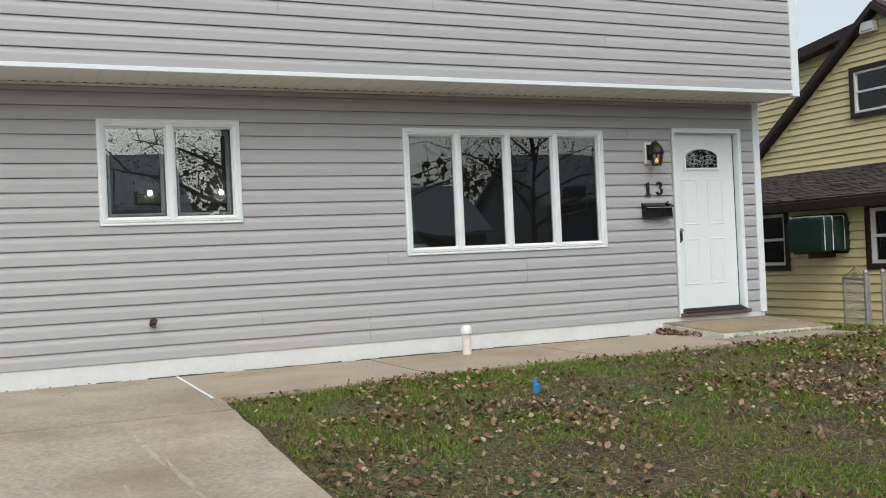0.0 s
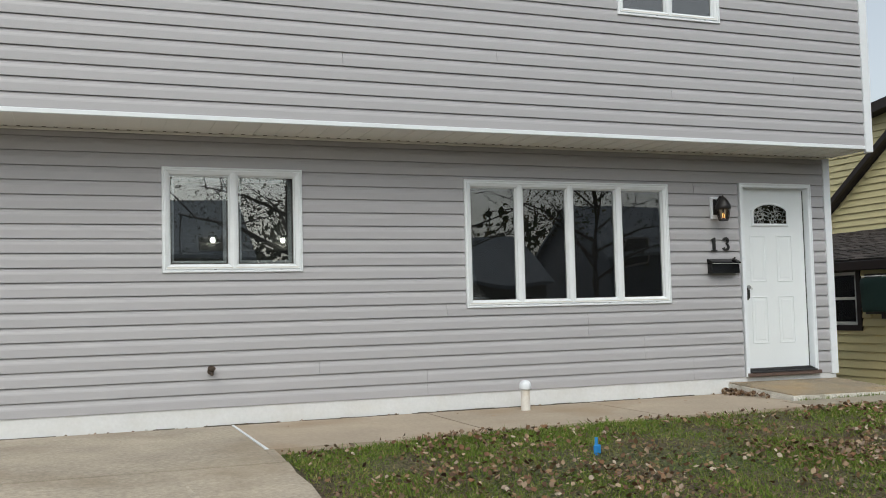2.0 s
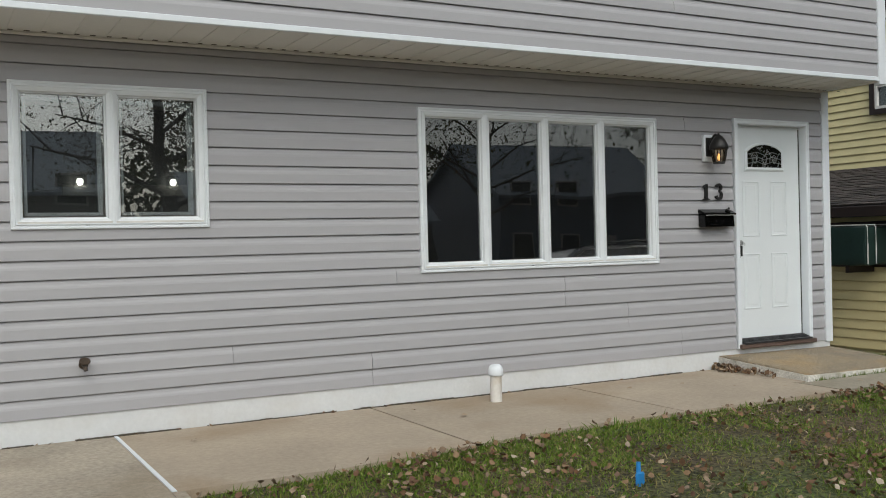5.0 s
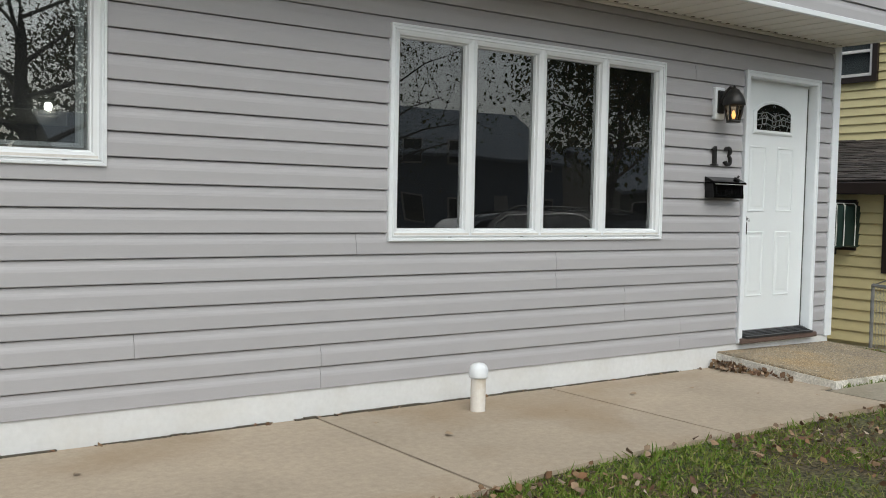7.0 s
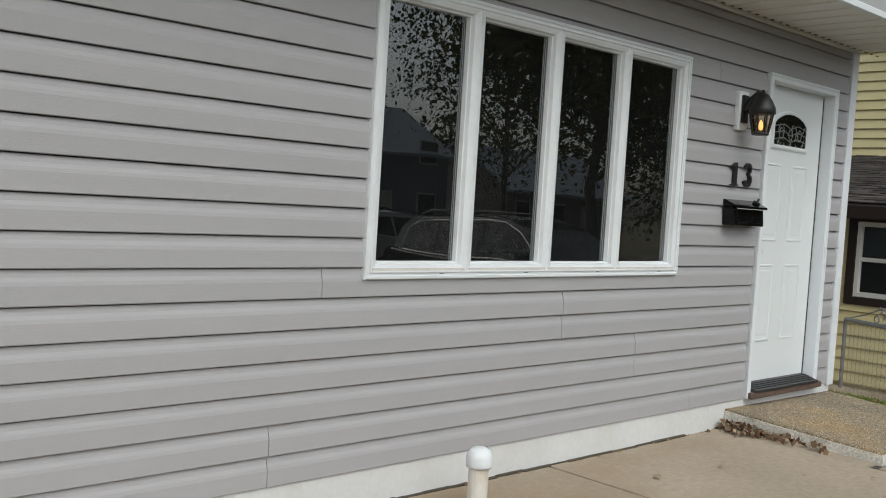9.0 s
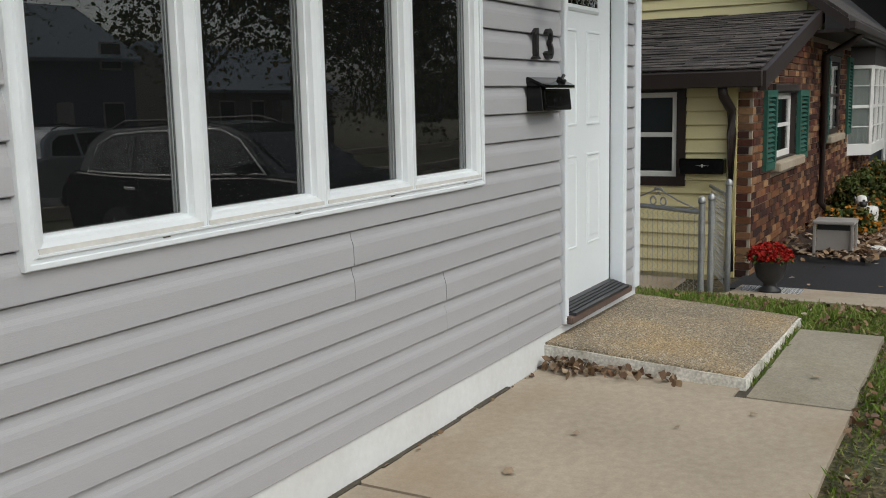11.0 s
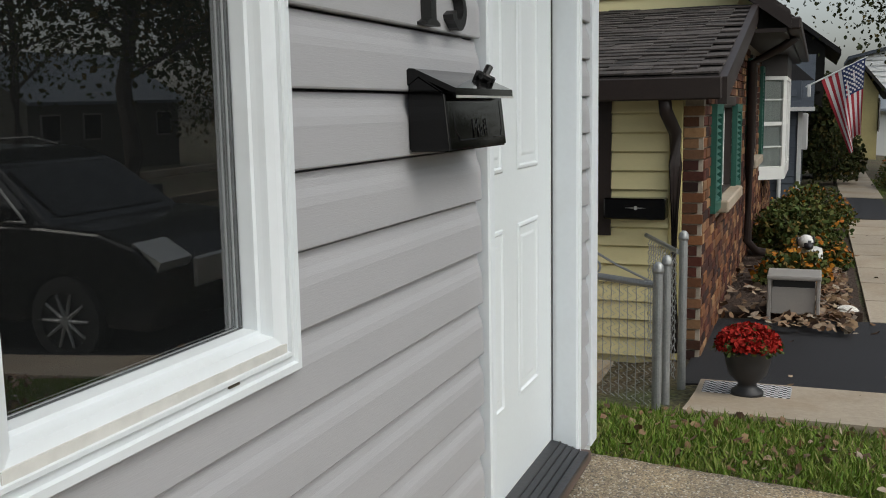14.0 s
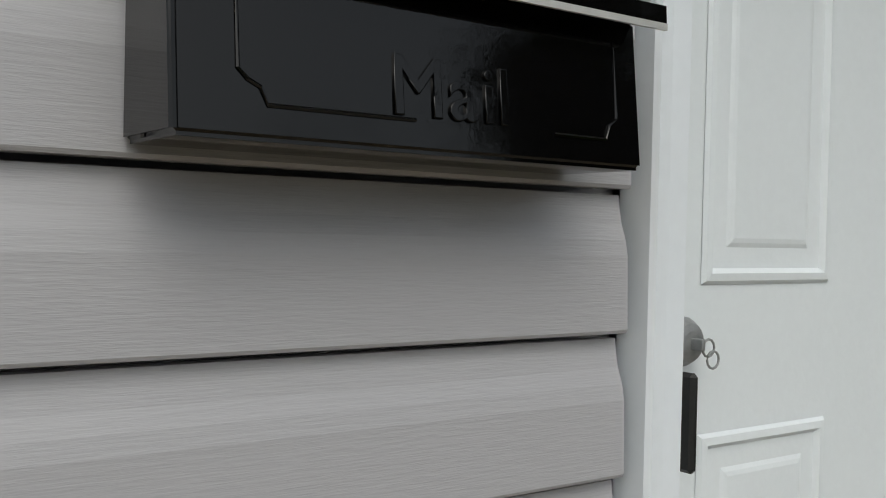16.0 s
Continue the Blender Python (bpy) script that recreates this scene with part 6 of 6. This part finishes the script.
def car(x, y, yaw, paint, label, z=None):
    t = thing("car", label, "car", "parked cars", at=(x, y, ground_z(x, y) + 0.03 if z is None else z, 0, 0, yaw))
    low = [(-2.28, 0.32), (-2.33, 0.8), (-2.26, 1.06), (-2.1, 1.12), (1.2, 1.1), (1.75, 1.06), (2.1, 0.94), (2.27, 0.78), (2.3, 0.45), (2.22, 0.28)]
    for cx in (1.4, -1.4):
        low += [(cx + 0.42 * math.cos(k * math.pi / 8), 0.3 + 0.42 * math.sin(k * math.pi / 8)) for k in range(9)]
    b = prism(low, "y", -0.9, 0.9)
    bmesh.ops.bevel(b, geom=[e for e in b.edges if abs(e.verts[0].co.y - e.verts[1].co.y) < 1e-4 and min(v.co.z for v in e.verts) > 0.7 and abs(e.verts[0].co.x) != abs(e.verts[1].co.x)], offset=0.04, segments=3, affect="EDGES")
    cab = prism([(-2.1, 1.09), (-1.98, 1.45), (-1.7, 1.64), (-0.7, 1.71), (0.25, 1.68), (0.62, 1.56), (1.25, 1.09)], "y", -0.86, 0.86)
    for v in cab.verts:
        v.co.y *= 1 - 0.23 * (v.co.z - 1.09) / 0.62
    bmesh.ops.bevel(cab, geom=[e for e in cab.edges if e.verts[0].co.z > 1.2 or e.verts[1].co.z > 1.2], offset=0.04, segments=3, affect="EDGES")
    part("body", b, paint, t)
    part("cabin", cab, paint, t)
    lean_ = math.atan(0.2 / 0.62)
    for s in (-1, 1):
        m = Matrix.Translation((0, s * 0.866, 1.09)) @ Matrix.Rotation(s * lean_, 4, "X") @ Matrix.Translation((0, 0, -1.09))
        for o in ([(-1.85, 1.15), (-1.72, 1.45), (-1.5, 1.57), (-1.12, 1.6), (-1.12, 1.15)], [(-1.04, 1.15), (-1.04, 1.61), (-0.2, 1.64), (-0.2, 1.15)], [(-0.12, 1.15), (-0.12, 1.64), (0.22, 1.62), (0.52, 1.5), (0.98, 1.15)]):
            part("side_window", prism(o, "y", -0.004, 0.004), CARGLASS, t).matrix_local = m
        part("window_trim", tube([(1.03, 0, 1.12), (0.55, 0, 1.53), (0.22, 0, 1.655), (-0.2, 0, 1.675), (-1.1, 0, 1.64), (-1.52, 0, 1.6), (-1.76, 0, 1.47), (-1.9, 0, 1.12), (1.03, 0, 1.12)], 0.011, 6), STEEL, t, "chrome window trim").matrix_local = m
        part("roof_rail", tube([(-1.6, s * 0.6, 1.66), (-1.4, s * 0.6, 1.74), (-0.2, s * 0.6, 1.76), (0.1, s * 0.6, 1.69)], 0.016, 6), IRON, t)
        part("mirror", box(0.72, 0.92, s * 0.88, s * 1.05, 1.13, 1.27, 0.03, seg=2), paint, t)
        for xx in (-1.0, -0.1):
            part("door_handle", box(xx - 0.2, xx - 0.02, s * 0.9, s * 0.925, 0.93, 0.965, 0.006), STEEL, t, "chrome door handle")
            part("door_gap", box(xx + 0.03, xx + 0.036, s * 0.894, s * 0.9025, 0.42, 1.06), RUBBER, t)
        part("tail_light", box(-2.345, -2.15, s * 0.68 - 0.16, s * 0.68 + 0.16, 0.84, 1.02, 0.02), TAILRED, t)
        part("headlight", prism([(1.98, 0.86), (2.26, 0.72), (2.31, 0.82), (2.06, 0.97)], "y", s * 0.66 - 0.2, s * 0.66 + 0.2), STEEL, t, "bright headlamp")
        for xx in (-1.4, 1.4):
            wh = part("wheel", lathe([(0.2, 0.0), (0.34, 0.02), (0.36, 0.06), (0.36, 0.18), (0.34, 0.21), (0.24, 0.215), (0.23, 0.19), (0.0, 0.18)], 28), RUBBER, t)
            wh.matrix_local = pose(xx, s * 0.7, 0.33, -90 * s)
            b = lathe([(0.0, 0.185), (0.05, 0.2), (0.05, 0.208), (0.0, 0.21)], 12)
            for k in range(10):
                a = k * math.pi / 5
                cyl((0.04 * math.cos(a), 0.04 * math.sin(a), 0.2), (0.23 * math.cos(a), 0.23 * math.sin(a), 0.206), 0.017, 0.012, 6, b)
            part("rim", b, GALV, wh, "spoked alloy rim")
    part("windscreen", prism([(0.7, 1.5), (1.17, 1.135), (1.19, 1.15), (0.72, 1.52)], "y", -0.66, 0.66), CARGLASS, t)
    part("grille", box(2.27, 2.315, -0.42, 0.42, 0.55, 0.8, 0.02), STEEL, t)
    return t


car(13.3, 2.9, 90, CARGREY, "black estate car parked on the asphalt driveway")
car(19.0, -6.3, 0, CARSILVER, "silver car parked at the kerb")
car(4.0, -11.3, 180, CARSILVER, "silver car parked across the street")
car(72.0, 5.2, 200, CARSILVER, "silver car parked far down the street")
tree(23.5, -4.0, 11.0, 4.8, 38000, 21, "large tree with dark autumn leaves by the street", leaf=0.15, clear=0.3)
tree(8.5, -14.5, 12.0, 5.0, 7000, 22, "tall thinning tree across the street", leaf=0.09, trunk_r=0.3)
tree(13.5, -17.0, 10.0, 5.0, 0, 51, "bare leafless tree across the road")
tree(22.0, -18.0, 11.0, 5.0, 2500, 52, "nearly bare tree across the road", leaf=0.12)
tree(-6.0, -15.0, 11.0, 5.0, 0, 23, "bare leafless tree across the street")
tree(33.0, -16.0, 12.0, 5.5, 7000, 24, "leafy dark tree across the street", leaf=0.18)
tree(16.0, -34.0, 11.0, 5.0, 6000, 27, "leafy dark tree far across the street", leaf=0.18)
tree(31.0, 3.6, 11.0, 6.0, 34000, 25, "spreading tree with dark leaves over the far lawn", leaf=0.1, clear=0.22)
tree(33.0, 24.0, 10.5, 3.5, 0, 26, "bare tree top behind the yellow house")
for i, (tx, ty) in enumerate(((49.0, -17.0), (57.0, -15.0), (66.0, -16.0))):
    tree(tx, ty, 11.0, 5.5, 9000, 40 + i, "dense dark tree across the street", leaf=0.24, clear=0.12)
tree(40.0, 26.0, 11.0, 5.0, 6000, 28, "dark leafy tree behind the houses", leaf=0.2)
# far tree belts
for x0, y0, x1, y1, seed in ((-60, -48, 80, -48, 31), (85, -40, 85, 40, 32), (-60, 45, 80, 45, 33)):
    r_ = np.random.default_rng(seed)
    n = 24000
    f = r_.uniform(0, 1, n)
    hh = (3.2 if x0 == x1 else 5) + (1.8 if x0 == x1 else 4) * np.abs(np.sin(f * 31)) * (0.6 + 0.4 * np.sin(f * 97))
    pos = np.stack([x0 + (x1 - x0) * f + r_.normal(0, 1.5, n), y0 + (y1 - y0) * f + r_.normal(0, 1.5, n), r_.uniform(0, 1, n) ** 0.8 * hh], 1)
    tagged(mesh_part("far_woods", leaf_mesh("far_woods", pos, 0.5, 1.0, r_), TREEMIX), "distant belt of dark autumn trees", "trees", kind="stuff")

# staircase inside
stair = thing("staircase", "brown wooden staircase inside by the entry", "staircase")
part("stringer", prism(((7.1, 2.86), (7.7, 2.86), (9.6, 1.49), (9.6, 0.562), (9.3, 0.562), (9.3, 1.32)), "y", 11.0, 11.06), material("stair_wood", (0.16, 0.09, 0.05), 0.5, var=0.2, stretch=(1, 1, 4)), stair)
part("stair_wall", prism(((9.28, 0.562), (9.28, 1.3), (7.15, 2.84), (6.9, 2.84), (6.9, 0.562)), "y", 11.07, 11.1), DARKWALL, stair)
for i in range(9):
    part("tread", box(7.5 + i * 0.24, 7.8 + i * 0.24, 11.07, 12.0, 2.66 - i * 0.19, 2.70 - i * 0.19, 0.005), DARKFLOOR, stair)
for i in range(7):
    part("baluster", cyl((7.9 + i * 0.22, 10.97, 2.5 - i * 0.16), (7.9 + i * 0.22, 10.97, 2.85), 0.02, seg=8), MATM, stair)

# ---- brick pieces, shingles: last ----
BL, BH, BP = 0.2, 0.062, 0.0725
OPEN = [(14.0, 15.3, 0.98, 1.86), (17.6, 18.75, 1.09, 2.33)]
proto = bpy.data.meshes.new("brick")
bb = box(0, BL, -0.02, 0.012, 0, BH, 0.004)
bb.to_mesh(proto)
bb.free()
proto.materials.append(BRICK1)
count = 0
verts, faces = [], []
cube = [(0, 0, 0), (1, 0, 0), (1, 1, 0), (0, 1, 0), (0, 0, 1), (1, 0, 1), (1, 1, 1), (0, 1, 1)]
cfaces = [(0, 1, 5, 4), (1, 2, 6, 5), (3, 0, 4, 7), (4, 5, 6, 7), (0, 3, 2, 1)]
for r in range(34):
    z = 0.06 + r * BP
    x = 13.03 - (0.1 if r % 2 else 0.0)
    while x < 23.3:
        x0_, x1_ = max(x, 13.03), x + BL
        top_ = 1.86 + (x0_ - 13.03) * 0.235 if x0_ < 16 else 2.44
        blocked = any(x1_ > o[0] and x0_ < o[1] and z + BH > o[2] and z < o[3] for o in OPEN)
        if z + BH < top_ and not blocked and not (19.95 < x1_ < 22.8 and 0.72 < z < 2.44):
            jy = random.uniform(-0.004, 0.004)
            if count < 330 and x1_ - x0_ > 0.19 and x < 15.3:
                o = new("brick", proto)
                o.parent = bf
                o.location = (x0_, 9.052 + jy, z)
                count += 1
            else:
                k = len(verts)
                verts += [(x0_ + (x1_ - x0_) * a, 9.034 + jy + 0.02 * c, z + BH * d) for a, c, d in cube]
                faces += [tuple(k + i for i in f) for f in cfaces]
        x += BL + 0.0105
me = bpy.data.meshes.new("bricks")
me.from_pydata(verts, [], faces)
tagged(mesh_part("bricks", me, BRICKJ, bf), kind="stuff")
# corner bricks on the return
verts, faces = [], []
for r in range(24):
    z = 0.06 + r * BP
    ln = 0.135 if r % 2 else 0.1
    k = len(verts)
    verts += [(12.985 + 0.02 * c, 9.168 - ln * a, z + BH * d) for a, c, d in cube]
    faces += [tuple(k + i for i in f) for f in cfaces]
me = bpy.data.meshes.new("bricks")
me.from_pydata(verts, [], faces)
tagged(mesh_part("corner_bricks", me, BRICKJ, bf), kind="stuff")

ang = math.degrees(math.atan(slope))
tab = bpy.data.meshes.new("shingle")
bb = box(0, 0.2, 0.0, 0.296, 0.0, 0.012)
bb.to_mesh(tab)
bb.free()
tab.materials.append(SHINGLE)
verts, faces = [], []
for r in range(24):
    for c in range(28):
        u = r * 0.141
        x_, z_ = LEAN0[0] + u * math.cos(radians(ang)), LEAN0[1] + u * math.sin(radians(ang))
        y_ = 8.92 + c * 0.3 + (0.15 if r % 2 else 0)
        if c < 13:
            o = new("shingle", tab)
            o.parent = lean
            o.matrix_local = pose(x_ - random.uniform(0, 0.012), y_, z_ + 0.006 + random.uniform(0, 0.006), random.uniform(-1.2, 1.2), -ang + 3.0 + random.uniform(-0.8, 1.5))
        else:
            k = len(verts)
            m = pose(x_ - random.uniform(0, 0.012), y_, z_ + 0.006 + random.uniform(0, 0.006), random.uniform(-1.2, 1.2), -ang + 3.0 + random.uniform(-0.8, 1.5))
            verts += [tuple(m @ Vector((0.2 * a, 0.296 * e, 0.012 * d))) for a, e, d in cube]
            faces += [tuple(k + i for i in f) for f in cfaces]
me = bpy.data.meshes.new("shingles")
me.from_pydata(verts, [], faces)
tagged(mesh_part("shingles", me, SHINGLE, lean), kind="stuff")
